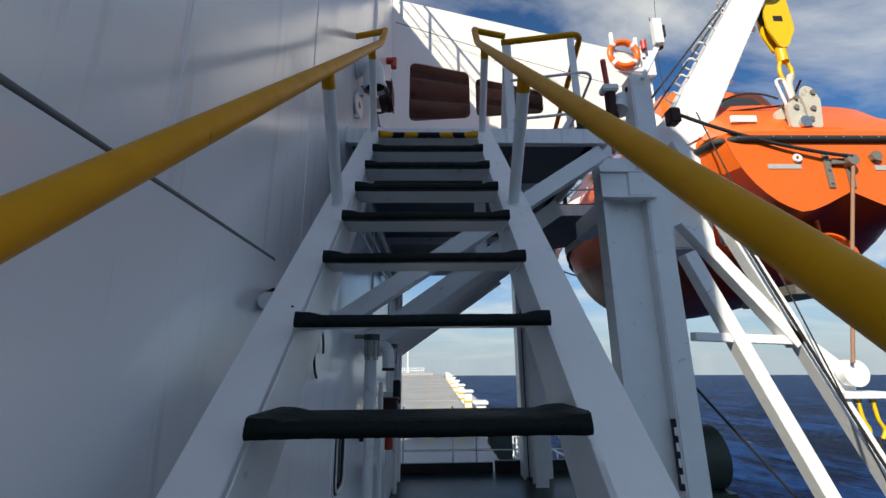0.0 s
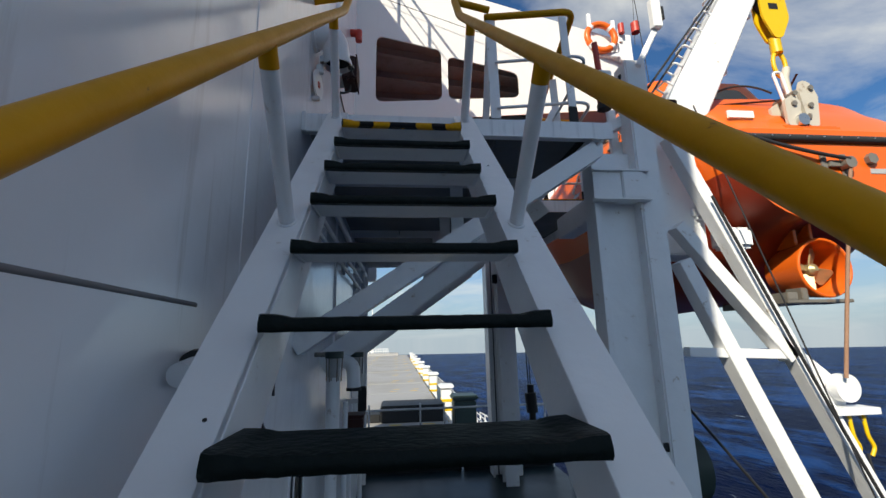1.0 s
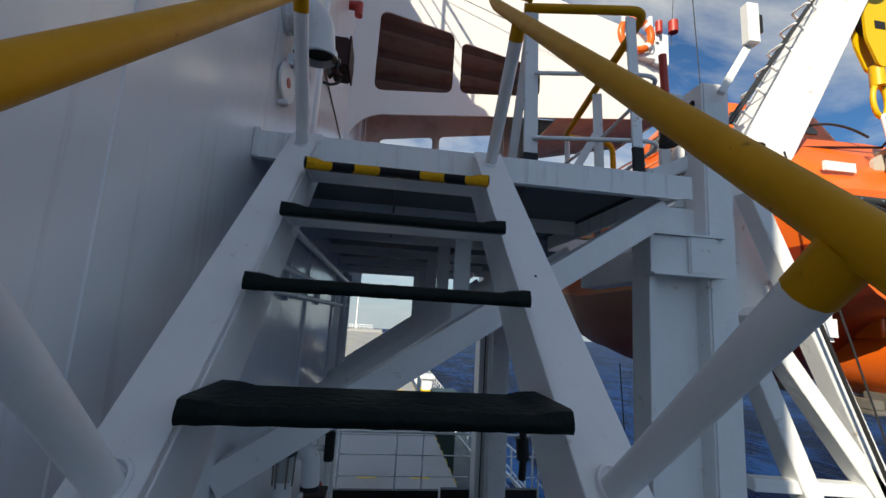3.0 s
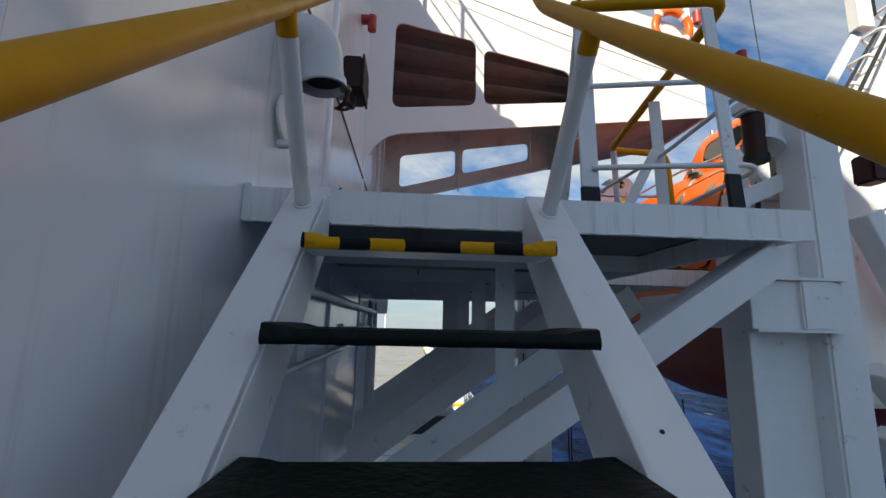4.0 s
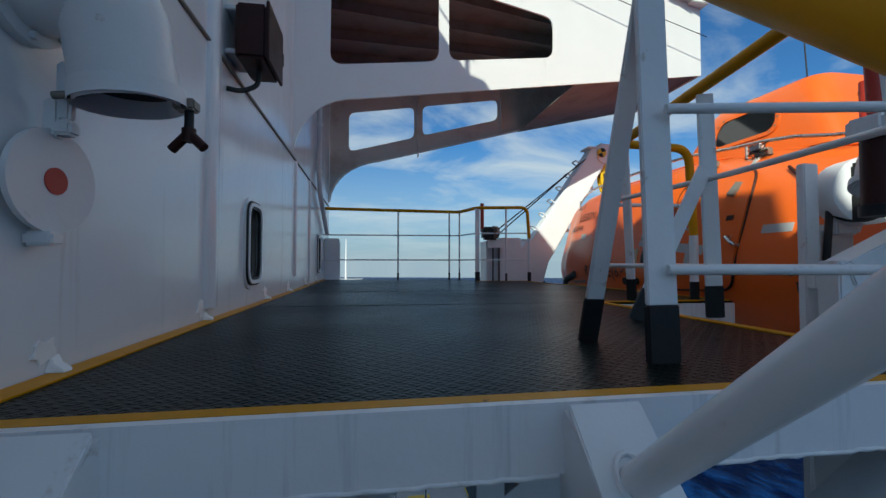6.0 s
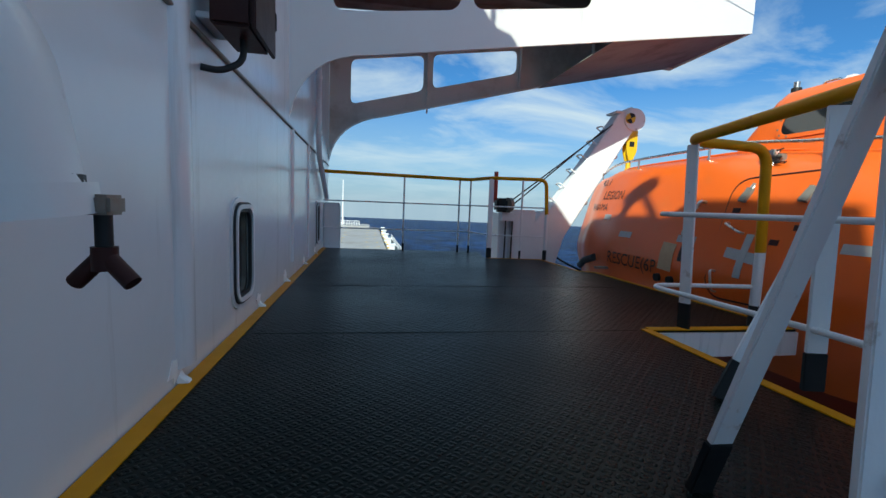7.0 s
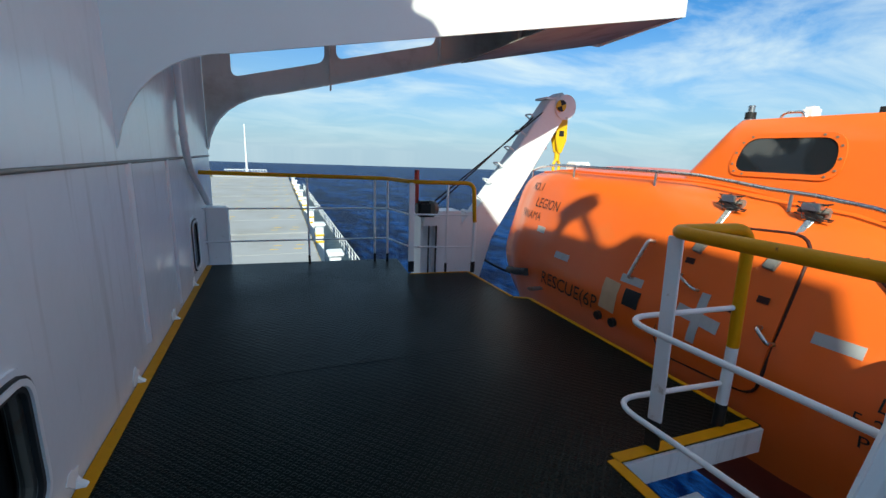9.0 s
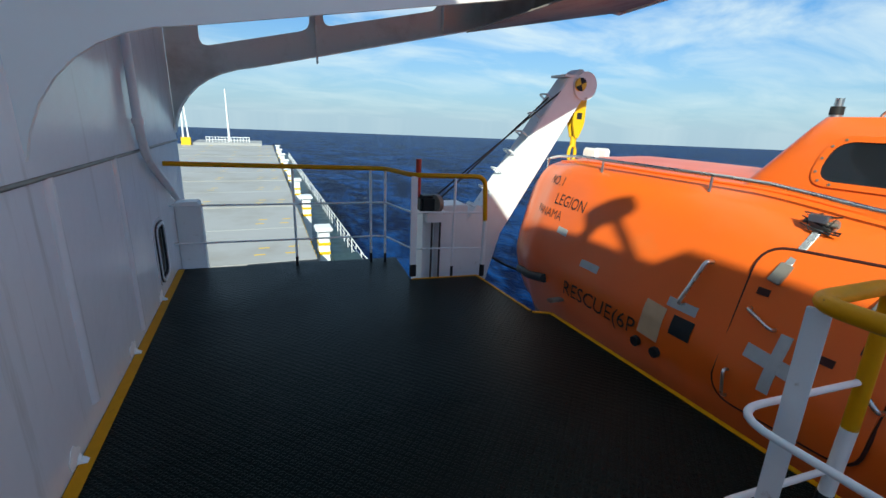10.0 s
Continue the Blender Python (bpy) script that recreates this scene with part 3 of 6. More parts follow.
v = [bm.verts.new(p) for p in ((4.83, AY(4.83) + 0.023, 2.93), (4.65, FY(4.63) + 0.02, 2.83), (4.65, FY(4.63) + 0.02, 4.46), (4.83, AY(4.83) + 0.023, 4.46))]
w = [bm.verts.new(q.co + Vector((-0.02, 0, 0))) for q in v]
bm.faces.new(v), bm.faces.new(list(reversed(w)))
for i in range(4):
    bm.faces.new((v[i], w[i], w[(i + 1) % 4], v[(i + 1) % 4]))
part("end_plate", bm, WING, wing)
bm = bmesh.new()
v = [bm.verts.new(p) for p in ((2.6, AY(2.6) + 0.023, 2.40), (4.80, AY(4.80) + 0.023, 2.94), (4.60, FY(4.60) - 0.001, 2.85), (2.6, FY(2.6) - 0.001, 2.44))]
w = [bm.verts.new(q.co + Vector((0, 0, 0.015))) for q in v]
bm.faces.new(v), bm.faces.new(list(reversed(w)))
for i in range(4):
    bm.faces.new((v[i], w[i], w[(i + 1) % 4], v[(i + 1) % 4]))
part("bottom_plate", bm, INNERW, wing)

# life ring in its white rack at the wing's end
rack = empty("life_ring_rack", "white rack on the bridge wing holding gear", "rack")
LR = Vector((4.15, 7.08, 4.30))
bm = boxes(((3.72, 7.12, 3.92), (4.55, 7.5, 4.02)), ((3.92, 7.10, 4.0), (3.99, 7.17, 4.86)), ((4.42, 7.10, 4.0), (4.49, 7.17, 4.74)), ((4.56, 7.2, 3.9), (4.86, 7.4, 4.5)))
part("frame", bm, WHITE2, rack, bevel=0.008)
ring = empty("life_ring", "orange life ring with white bands in a rack", "life ring")
bm = bmesh.new()
tube(bm, [LR + Vector((0.29 * math.cos(a), 0, 0.29 * math.sin(a))) for a in [2 * math.pi * k / 28 for k in range(29)]], 0.065, 12, caps=False)
part("ring", bm, ORANGE, ring, smooth=True)
for a in (0.8, 2.4, 3.9, 5.5):
    part("band", tubes(([LR + Vector((0.29 * math.cos(a + d), 0, 0.29 * math.sin(a + d))) for d in (-0.12, 0, 0.12)], 0.068)), WHITE2, ring, "white reflective band", smooth=True)
lamp = empty("signal_lamp", "red man overboard lamp beside the life ring", "lamp")
part("body", tubes(([(4.62, 7.12, 4.45), (4.62, 7.12, 4.66)], 0.06)), REDP, lamp, smooth=True)
part("bracket", boxes(((4.59, 7.16, 4.3), (4.65, 7.22, 4.62))), WHITE2, lamp)

# ---- boat deck platform ----
plat = empty("platform", "dark green chequered steel boat platform with white edge beams", "platform", kind="structure")
DECK_OUT = [(WX + 0.002, 2.694), (1.60, 2.694), (1.585, 4.405), (2.46, 4.385), (2.38, 6.40), (2.24, 6.47), (2.19, 7.37), (1.52, 7.44), (1.57, 8.12), (WX + 0.002, 8.28)]
bm = bmesh.new()
prism(bm, DECK_OUT, [], lambda u, v: (u, v, -0.012), (0, 0, 0.012))
part("deck_plate", bm, DECKM, plat, "dark green worn chequered plate")
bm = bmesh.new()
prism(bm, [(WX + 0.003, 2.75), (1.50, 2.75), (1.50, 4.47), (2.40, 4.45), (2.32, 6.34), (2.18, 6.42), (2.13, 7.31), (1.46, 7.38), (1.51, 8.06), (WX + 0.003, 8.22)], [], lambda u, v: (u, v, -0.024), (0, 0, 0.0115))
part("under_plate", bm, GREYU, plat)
# edge beams
edges = [((WX + 0.005, 2.69), (1.66, 2.69), 0.11), ((1.59, 2.70), (1.575, 4.41), 0.11), ((1.57, 4.40), (2.46, 4.38), 0.13), ((2.45, 4.40), (2.37, 6.40), 0.11), ((2.22, 6.48), (2.17, 7.37), 0.11), ((2.18, 7.36), (1.53, 7.43), 0.11), ((1.52, 7.46), (1.57, 8.12), 0.11), ((1.56, 8.10), (WX, 8.27), 0.11)]
for i, ((x0, y0), (x1, y1), h) in enumerate(edges):
    bm = bmesh.new()
    lift = 0.011 if i == 0 else 0      # the aft beam closes the plate edge
    beam(bm, (x0, y0 - 0.65 * lift, lift - 0.013 - h / 2), (x1, y1 - 0.65 * lift, lift - 0.013 - h / 2), 0.02, h + lift)
    part("edge_beam", bm, EDGEW, plat)
part("end_tab", boxes(((WX + 0.001, 2.66, -0.125), (WX + 0.03, 2.689, 0.015))), WHITE2, plat, bevel=0.004)
# yellow edging
YE = [(((WX + 0.006, 2.75), (WX + 0.062, 2.75), (WX + 0.058, 8.25), (WX + 0.006, 8.25)))]
for lp in YE:
    bm = bmesh.new()
    prism(bm, lp, [], lambda u, v: (u, v, 0.0005), (0, 0, 0.004))
    part("yellow_edging", bm, YELLOW, plat, "yellow painted edge line")
part("yellow_edging", beam(bmesh.new(), (WX + 0.08, 2.712, 0.0022), (1.62, 2.712, 0.0022), 0.036, 0.004), YELLOW, plat)
for (x0, y0), (x1, y1), wd in (((1.565, 2.74), (1.55, 4.42), 0.05), ((1.57, 4.425), (2.44, 4.41), 0.055), ((2.435, 4.45), (2.36, 6.38), 0.03), ((2.36, 6.385), (2.23, 6.455), 0.03), ((2.225, 6.48), (2.175, 7.35), 0.025), ((2.17, 7.355), (1.53, 7.425), 0.02)):
    bm = bmesh.new()
    beam(bm, (x0, y0, 0.003), (x1, y1, 0.003), wd, 0.005)
    part("yellow_edging", bm, YELLOW, plat)
rnd = random.Random(7)
for y, k in ((3.02, 0.8), (3.88, 0.9), (4.93, 1.0), (5.72, 1.1), (6.65, 1.2), (7.5, 1.0)):
    lp = []
    for q in range(13):
        an = 2 * math.pi * q / 13
        rr = rnd.uniform(0.55, 1.25) * k
        lp.append((y + 0.055 * rr * math.cos(an), 0.05 + 0.04 * rr * math.sin(an)))
    bm = bmesh.new()
    prism(bm, lp, [], lambda u, v: (WX + 0.0005, u, max(0.006, v)), (0.004, 0, 0))
    part("paint_patch", bm, PATCH, plat, "fresh white touch-up paint")
    bm = bmesh.new()
    prism(bm, [(WX, 0.005), (WX + 0.04, 0.005), (WX + 0.034, 0.012), (WX + 0.014, 0.022), (WX, 0.04)], [], lambda u, v: (u, y + 0.5 * v, v), (0, 0.03, 0))
    part("weld_bracket", bm, PATCH, plat, bevel=0.002)
# seams between the deck plates
for y in (4.44, 5.62):
    part("plate_seam", tubes(([(WX + 0.09, y, -0.001), (2.1 if y > 5 else 1.5, y - 0.03, -0.001)], 0.0025)), DECKM, plat)
# brackets below: top bar, slanting strut and upright tie
for y in (2.735, 3.70, 4.70, 5.70, 6.75, 7.9):
    k = empty("support_bracket", "white steel bracket with a slanting strut under the platform", "bracket", "platform brackets")
    if y < 3:
        part("top_bar", beam(bmesh.new(), (WX, y, -0.075), (1.58, y, -0.075), 0.04, 0.07), WHITE2, k)
        part("strut", beam(bmesh.new(), (WX, y + 0.055, -1.52), (1.56, y + 0.055, -0.17), 0.16, 0.125), WHITE2, k, bevel=0.004)
        continue
    part("top_bar", beam(bmesh.new(), (WX, y, -0.082), (1.5, y, -0.082), 0.012, 0.10), WHITE2, k)
    part("strut", beam(bmesh.new(), (WX, y, -1.68), (1.48, y, -0.285), 0.012, 0.17), WHITE2, k)
    part("flange", beam(bmesh.new(), (WX, y + 0.05, -1.61), (1.44, y + 0.05, -0.24), 0.10, 0.012), WHITE2, k)
    part("tie", beam(bmesh.new(), (0.66, y - 0.01, -0.135), (0.66, y - 0.01, -0.80), 0.115, 0.012, (0, 1, 0)), WHITE2, k)
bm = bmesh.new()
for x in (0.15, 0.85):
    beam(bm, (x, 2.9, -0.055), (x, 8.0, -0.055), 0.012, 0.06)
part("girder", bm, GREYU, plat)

# ---- ship's ladder ----
DY, DZ = 0.2555, 0.239
lad = empty("ship_ladder", "steep white steel ladder with dark green covered treads", "ladder")


def tread(i):
    y, z = 2.3 - (8 - i) * DY, -0.24 - (8 - i) * DZ
    rnd = random.Random(i + 50)
    bm = bmesh.new()
    # a cover wrapped round the nosing, thicker at its folded ends
    prof = [(0.0, -0.033), (-0.006, -0.024), (-0.006, -0.012), (0.002, -0.001), (0.016, 0.002), (0.21, 0.0), (0.212, -0.007), (0.035, -0.009), (0.032, -0.031)]
    xs = [-0.199 + 0.698 * k / 40 for k in range(41)]
    rows = []
    for k, x in enumerate(xs):
        e = min(k, 40 - k)
        end = 1.0 if e == 0 else 0.9 if e == 1 else 0.8 if e == 2 else 0.5 if e == 3 else 0.0
        jit = rnd.uniform(-0.0014, 0.0014)
        rows.append([bm.verts.new((x, y + u - end * 0.004 + (jit if u < 0.03 else 0), z + v + (0.5 * jit if u < 0.03 else 0) + (0.010 * end if v > -0.008 and u > 0.0 else 0))) for u, v in prof])
    for a, b in zip(rows, rows[1:]):
        for j in range(len(prof)):
            bm.faces.new((a[j], a[(j + 1) % len(prof)], b[(j + 1) % len(prof)], b[j]))
    bm.faces.new(list(reversed(rows[0]))), bm.faces.new(rows[-1])
    t = part("tread", bm, STRIPE if i == 8 else TREADM, lad, "yellow and black striped top step" if i == 8 else "", smooth=True)
    part("tread_plate", boxes(((-0.198, y + 0.037, z - 0.024), (0.498, y + 0.208, z - 0.0095))), WHITE2, t, "grey-white steel tread plate")
    return t


for i in range(-7, 9):
    tread(i)
SL = DZ / DY
for x0, x1, sgn in ((-0.335, -0.204, 1), (0.504, 0.635, -1)):
    # the front flange, cut level at the platform, and the web that carries the treads
    def line(y, off):
        return -0.24 + (y - 2.3) * SL + off
    yb = -1.75
    flange = [(yb, line(yb, -0.085)), (2.655, line(2.655, -0.085)), (2.655, line(2.655, -0.103)), (yb, line(yb, -0.103))]
    bm = bmesh.new()
    prism(bm, flange, [], lambda u, v: (x0, u, v), (x1 - x0, 0, 0))
    xi = x1 if sgn > 0 else x0
    web = [(yb, line(yb, -0.085)), (2.58, line(2.58, -0.085)), (2.688, -0.002), (2.688, -0.20), (yb + 0.3, line(yb, -0.085))]
    b2 = bmesh.new()
    prism(b2, web, [], lambda u, v: (xi + (-0.001 if sgn > 0 else 0.001) - (0.012 if sgn > 0 else 0), u, v), (0.012, 0, 0))
    st = part("stringer", bm, WHITE2, lad, "white channel stringer", bevel=0.003)
    part("web", b2, WHITE2, st)

# weld beads where stringers meet the platform, small drain holes
for x in (-0.337, -0.203, 0.503, 0.637):
    part("weld", tubes(([(x, 2.686, -0.012), (x, 2.686, -0.115)], 0.008)), WHITE2, lad, smooth=True)
for x, y in ((0.57, 1.95), (-0.25, 0.9)):
    part("drain_hole", disc(bmesh.new(), (x, y, -0.24 + (y - 2.3) * SL - 0.0845), (0, -SL, 1), 0.0045, 0.003, 10), BLACK, lad)

rnd = random.Random(21)
for x0, x1 in ((-0.50, -0.345), (-0.195, 0.495), (0.645, 1.60)):
    n = int((x1 - x0) / 0.02)
    part("weld", tubes(([(x0 + (x1 - x0) * k / n, 2.674 + rnd.uniform(-0.0015, 0.0015), -0.121 + rnd.uniform(-0.002, 0.002)) for k in range(n + 1)], 0.0045)), WHITE2, lad, smooth=True)
for i in range(-3, 9):
    y, z = 2.3 - (8 - i) * DY, -0.24 - (8 - i) * DZ
    for x in (-0.2, 0.5):
        part("weld", tubes(([(x, y + 0.03, z - 0.022), (x, y + 0.12, z - 0.026), (x, y + 0.205, z - 0.022)], 0.006)), WHITE2, lad, smooth=True)

# handrails of the ladder, on posts square to the stringers
RL = lambda y: 0.927 * y - 1.657
RR = lambda y: 0.946 * y - 1.69
hand_l = rounded([(-0.235, -2.1, RL(-2.1)), (-0.235, 2.55, RL(2.55)), (-0.235, 2.83, 1.08), (-0.285, 2.86, 1.085), (-0.512, 2.90, 1.07)], 0.09)
part("handrail", tubes((hand_l, 0.0265)), YELLOW, lad, "thick yellow painted handrail", smooth=True)
hand_r = rounded([(0.545, -2.1, RR(-2.1)), (0.545, 2.50, RR(2.50)), (0.555, 2.78, 1.05), (0.60, 2.82, 1.065), (0.84, 2.86, 1.05)], 0.09)
part("handrail", tubes((hand_r, 0.0265)), YELLOW, lad, "thick yellow painted handrail", smooth=True)
for x0, x1, RF in ((-0.27, -0.235, RL), (0.565, 0.545, RR)):
    for yf in (-0.78, 0.29, 1.50, 2.56):
        yt = yf - 0.45
        foot, top = Vector((x0, yf, -0.24 + (yf - 2.3) * SL - 0.085)), Vector((x1, yt, RF(yt)))
        po = part("post", tubes(([foot, top.lerp(foot, 0.115)], 0.0265)), WHITE2, lad, smooth=True)
        part("collar", tubes(([top.lerp(foot, 0.12), top.lerp(foot, 0.02)], 0.0275)), YELLOW, po, "yellow painted post head", smooth=True)
        part("weld", tube(bmesh.new(), [foot + Vector((0.029 * math.cos(a), 0.029 * math.sin(a), SL * 0.029 * math.sin(a) + 0.004)) for a in [2 * math.pi * k / 16 for k in range(17)]], 0.005, 6, caps=False), WHITE2, po, smooth=True)
        if x0 > 0:
            m = foot.lerp(top, 0.40)
            part("drain_hole", disc(bmesh.new(), m + Vector((0, -0.0262, 0)), (0, 1, 0), 0.006, 0.003, 10), BLACK, po)

# ---- guard rails of the platform ----
def flat_post(g, foot, top, w=0.06, t=0.016, facing=(0, 1, 0), black=0.14, label=""):
    foot, top = Vector(foot), Vector(top)
    k = black / (top - foot).length
    m = foot.lerp(top, k)
    bm = bmesh.new()
    beam(bm, m, top, w, t, facing)
    p = part("post", bm, WHITE2, g, label, bevel=0.003)
    bm = bmesh.new()
    beam(bm, foot, m, w + 0.004, t + 0.004, facing)
    part("black_foot", bm, BLACK, p, "black painted foot", bevel=0.003)


gate = empty("guard_rail", "white railing with yellow top rail round the boarding opening", "railing", "platform railings")
top = rounded([(0.82, 2.942, 1.05), (1.53, 2.83, 1.06), (1.735, 4.46, 1.0), (2.23, 4.47, 0.99), (2.25, 4.46, 0.42)], 0.10)
part("top_rail", tubes((top, 0.027)), YELLOW, gate, "thick yellow top rail with a looped end", smooth=True)
part("end_post", tubes(([(2.25, 4.46, 0.12), (2.25, 4.46, 0.43)], 0.0265)), WHITE2, gate, smooth=True)
part("black_foot", tubes(([(2.25, 4.46, 0.0), (2.25, 4.46, 0.12)], 0.028)), BLACK, gate, smooth=True)
for z in (0.615, 0.225):
    part("mid_rail", tubes((rounded([(0.88, 2.90, z), (1.58, 2.76, z), (1.66, 3.6, z), (1.60, 4.52, z), (2.24, 4.47, z)], 0.14), 0.0125)), WHITE2, gate, smooth=True)
flat_post(gate, (0.872, 2.91, 0), (0.868, 2.945, 1.03), w=0.08, facing=(0, 1, 0))
flat_post(gate, (0.835, 3.21, 0), (0.858, 2.942, 0.93), w=0.055, facing=(0, 1, 0))
flat_post(gate, (1.41, 2.74, 0), (1.43, 2.84, 1.01), facing=(0, 1, 0), black=0.17)
flat_post(gate, (1.785, 4.43, 0), (1.75, 4.44, 0.98), facing=(1, 0.3, 0))
flat_post(gate, (1.68, 3.655, 0), (1.65, 3.66, 1.0), w=0.07, facing=(0.3, 1, 0))
flat_post(gate, (1.27, 3.62, 0), (1.64, 3.655, 0.66), w=0.06, facing=(0.3, 1, 0))

fore = empty("guard_rail", "white front railing with yellow top rail and three bars", "railing", "platform railings")
zt = 0.97
top = rounded([(WX + 0.02, 8.16, zt + 0.03), (1.42, 8.02, zt), (1.55, 7.50, zt), (2.20, 7.36, zt), (2.22, 7.34, 0.55)], 0.09)
part("top_rail", tubes((top, 0.022)), YELLOW, fore, "yellow top rail bent down at its end", smooth=True)
part("end_post", tubes(([(2.22, 7.34, 0.12), (2.22, 7.34, 0.56)], 0.022)), WHITE2, fore, smooth=True)
part("black_foot", tubes(([(2.22, 7.34, 0.0), (2.22, 7.34, 0.12)], 0.024)), BLACK, fore, smooth=True)
for z in (0.63, 0.28):
    part("mid_rail", tubes((rounded([(WX + 0.02, 8.16, z), (1.42, 8.02, z), (1.54, 7.50, z), (2.20, 7.36, z)], 0.09), 0.009)), WHITE2, fore, smooth=True)
for x, y in ((0.55, 8.10), (1.28, 8.04), (1.42, 8.0), (1.93, 7.42)):
    part("post", tubes(([(x, y, 0.1), (x, y, zt)], 0.012)), WHITE2, fore, smooth=True)
    part("black_foot", tubes(([(x, y, 0.0), (x, y, 0.1)], 0.014)), BLACK, fore, smooth=True)
flat_post(fore, (1.56, 7.50, 0), (1.56, 7.50, zt - 0.01), w=0.06, black=0.12)

locker = empty("deck_locker", "narrow white steel locker beyond the front railing", "locker")
part("body", boxes(((WX + 0.002, 8.47, -0.35), (-0.30, 8.66, 0.60))), WHITE2, locker, bevel=0.012)
part("door", boxes(((-0.299, 8.49, -0.3), (-0.29, 8.64, 0.56))), WHITE2, locker, bevel=0.003)

# unseen roof gear, its form made up to cast a shadow on the boat
roof_gear = empty("roof_ventilator", "unseen roof gear on two slanting legs, added for its shadow", "ventilator")
part("leg", tubes(([(-0.66, 0.52, 4.53), (-0.62, 0.85, 4.97)], 0.03)), WHITE2, roof_gear, smooth=True)
part("leg", tubes(([(-0.66, 1.22, 4.53), (-0.62, 0.93, 4.97)], 0.045)), WHITE2, roof_gear, smooth=True)
part("head", disc(bmesh.new(), (-0.62, 0.89, 4.97), (0, 0.2, 1), 0.15, 0.10, 20), WHITE2, roof_gear, smooth=True)

# ---- wall fittings ----
cowl = empty("vent_cowl", "white gooseneck ventilator with a dark round mouth", "ventilator")
bm = bmesh.new()
path = rounded([(WX, 2.93, 0.80), (-0.36, 2.96, 0.80), (-0.335, 2.985, 0.58)], 0.17, 10)
tube(bm, path, 0.098, 24, caps=False)
part("neck", bm, WHITE2, cowl, smooth=True)
bm = bmesh.new()
tube(bm, [(-0.337, 2.984, 0.615), (-0.334, 2.986, 0.578)], 0.107, 24, caps=False)
tube(bm, [(-0.337, 2.984, 0.615), (-0.334, 2.986, 0.578)], 0.094, 24, caps=False)
part("rim", bm, WHITE2, cowl, smooth=True)
part("mouth", disc(bmesh.new(), (-0.336, 2.985, 0.625), (-0.03, -0.02, 1), 0.0935, 0.01), BLACK, cowl, "dark mouth")
part("wall_flange", disc(bmesh.new(), (WX + 0.012, 2.93, 0.80), (1, 0, 0), 0.125, 0.022), WHITE2, cowl, smooth=True)
for a in range(8):
    part("bolt", disc(bmesh.new(), (WX + 0.028, 2.93 + 0.11 * math.cos(a * 0.785), 0.80 + 0.11 * math.sin(a * 0.785)), (1, 0, 0), 0.009, 0.012, 6), WHITE2, cowl)
part("swing_bolt", tubes(([(-0.232, 3.02, 0.60), (-0.232, 3.02, 0.53)], 0.010)), BLACK, cowl, smooth=True)
part("lug", boxes(((-0.262, 3.0, 0.585), (-0.215, 3.04, 0.61))), GALV, cowl, bevel=0.004)
part("wing_nut", tubes(([(-0.232, 3.02, 0.545), (-0.232, 3.02, 0.515)], 0.015), ([(-0.232, 3.02, 0.535), (-0.272, 3.03, 0.498)], 0.011), ([(-0.232, 3.02, 0.535), (-0.196, 3.01, 0.500)], 0.011)), BROWN, cowl, "red wing nut", smooth=True)
lid = empty("blanking_flange", "round grey-white blanking lid with a red centre on the wall", "flange")
part("plate", disc(bmesh.new(), (-0.475, 2.98, 0.41), (1, -0.12, 0), 0.108, 0.012, 32), WHITE2, lid, smooth=True)
part("red_spot", disc(bmesh.new(), (-0.468, 2.979, 0.41), (1, -0.12, 0), 0.028, 0.003, 20), REDP, lid, "red painted centre")
part("hinge", boxes(((-0.49, 2.965, 0.50), (-0.46, 2.995, 0.58))), WHITE2, lid, bevel=0.005)
part("link", boxes(((-0.475, 2.962, 0.505), (-0.435, 2.998, 0.535)), ((-0.470, 2.968, 0.535), (-0.440, 2.992, 0.66))), WHITE2, lid, "white hinge link to the cowl", bevel=0.006)
part("link_pin", tubes(([(-0.46, 2.95, 0.58), (-0.42, 2.95, 0.585), (-0.40, 2.965, 0.60)], 0.008)), GALV, lid, "rusty pin", smooth=True)
part("clip", boxes(((WX, 2.95, 0.275), (-0.455, 2.99, 0.305))), WHITE2, lid, bevel=0.006)
part("shackle", tubes(([(-0.475, 2.98, 0.56), (-0.45, 2.98, 0.60), (-0.43, 2.985, 0.61)], 0.008)), GALV, lid, smooth=True)

ebox = empty("junction_box", "dark brown painted metal box on wall brackets", "box")
part("body", boxes(((-0.455, 4.06, 1.20), (-0.315, 4.36, 1.46))), BROWN, ebox, bevel=0.012)
part("cover", boxes(((-0.3145, 4.05, 1.19), (-0.30, 4.37, 1.47))), BROWN, ebox, bevel=0.004)
part("latch", boxes(((-0.325, 4.372, 1.31), (-0.30, 4.40, 1.38))), BLACK, ebox, bevel=0.004)
for z in (1.23, 1.44):
    part("bracket", boxes(((WX, 4.10, z), (-0.456, 4.32, z + 0.022))), WHITE2, ebox, bevel=0.003)
part("cable", tubes((rounded([(-0.38, 4.20, 1.199), (-0.38, 4.20, 1.12), (-0.45, 4.16, 1.07), (WX, 4.14, 1.075)], 0.05), 0.012)), RUBBER, ebox, "black cable gland", smooth=True)
bulk = empty("bulkhead_lamp", "red guarded bulkhead lamp high on the wall", "lamp")
part("body", tubes(([(WX, 5.2, 2.62), (-0.40, 5.2, 2.62)], 0.05), ([(-0.40, 5.2, 2.66), (-0.40, 5.2, 2.50)], 0.045)), REDP, bulk, smooth=True)
stub = empty("drain_stub", "white pipe stub with a dark rubber ring on the wall", "pipe")
part("stub", tubes(([(WX + 0.055, 1.40, -1.545), (WX + 0.055, 1.225, -1.57)], 0.034)), WHITE2, stub, smooth=True)
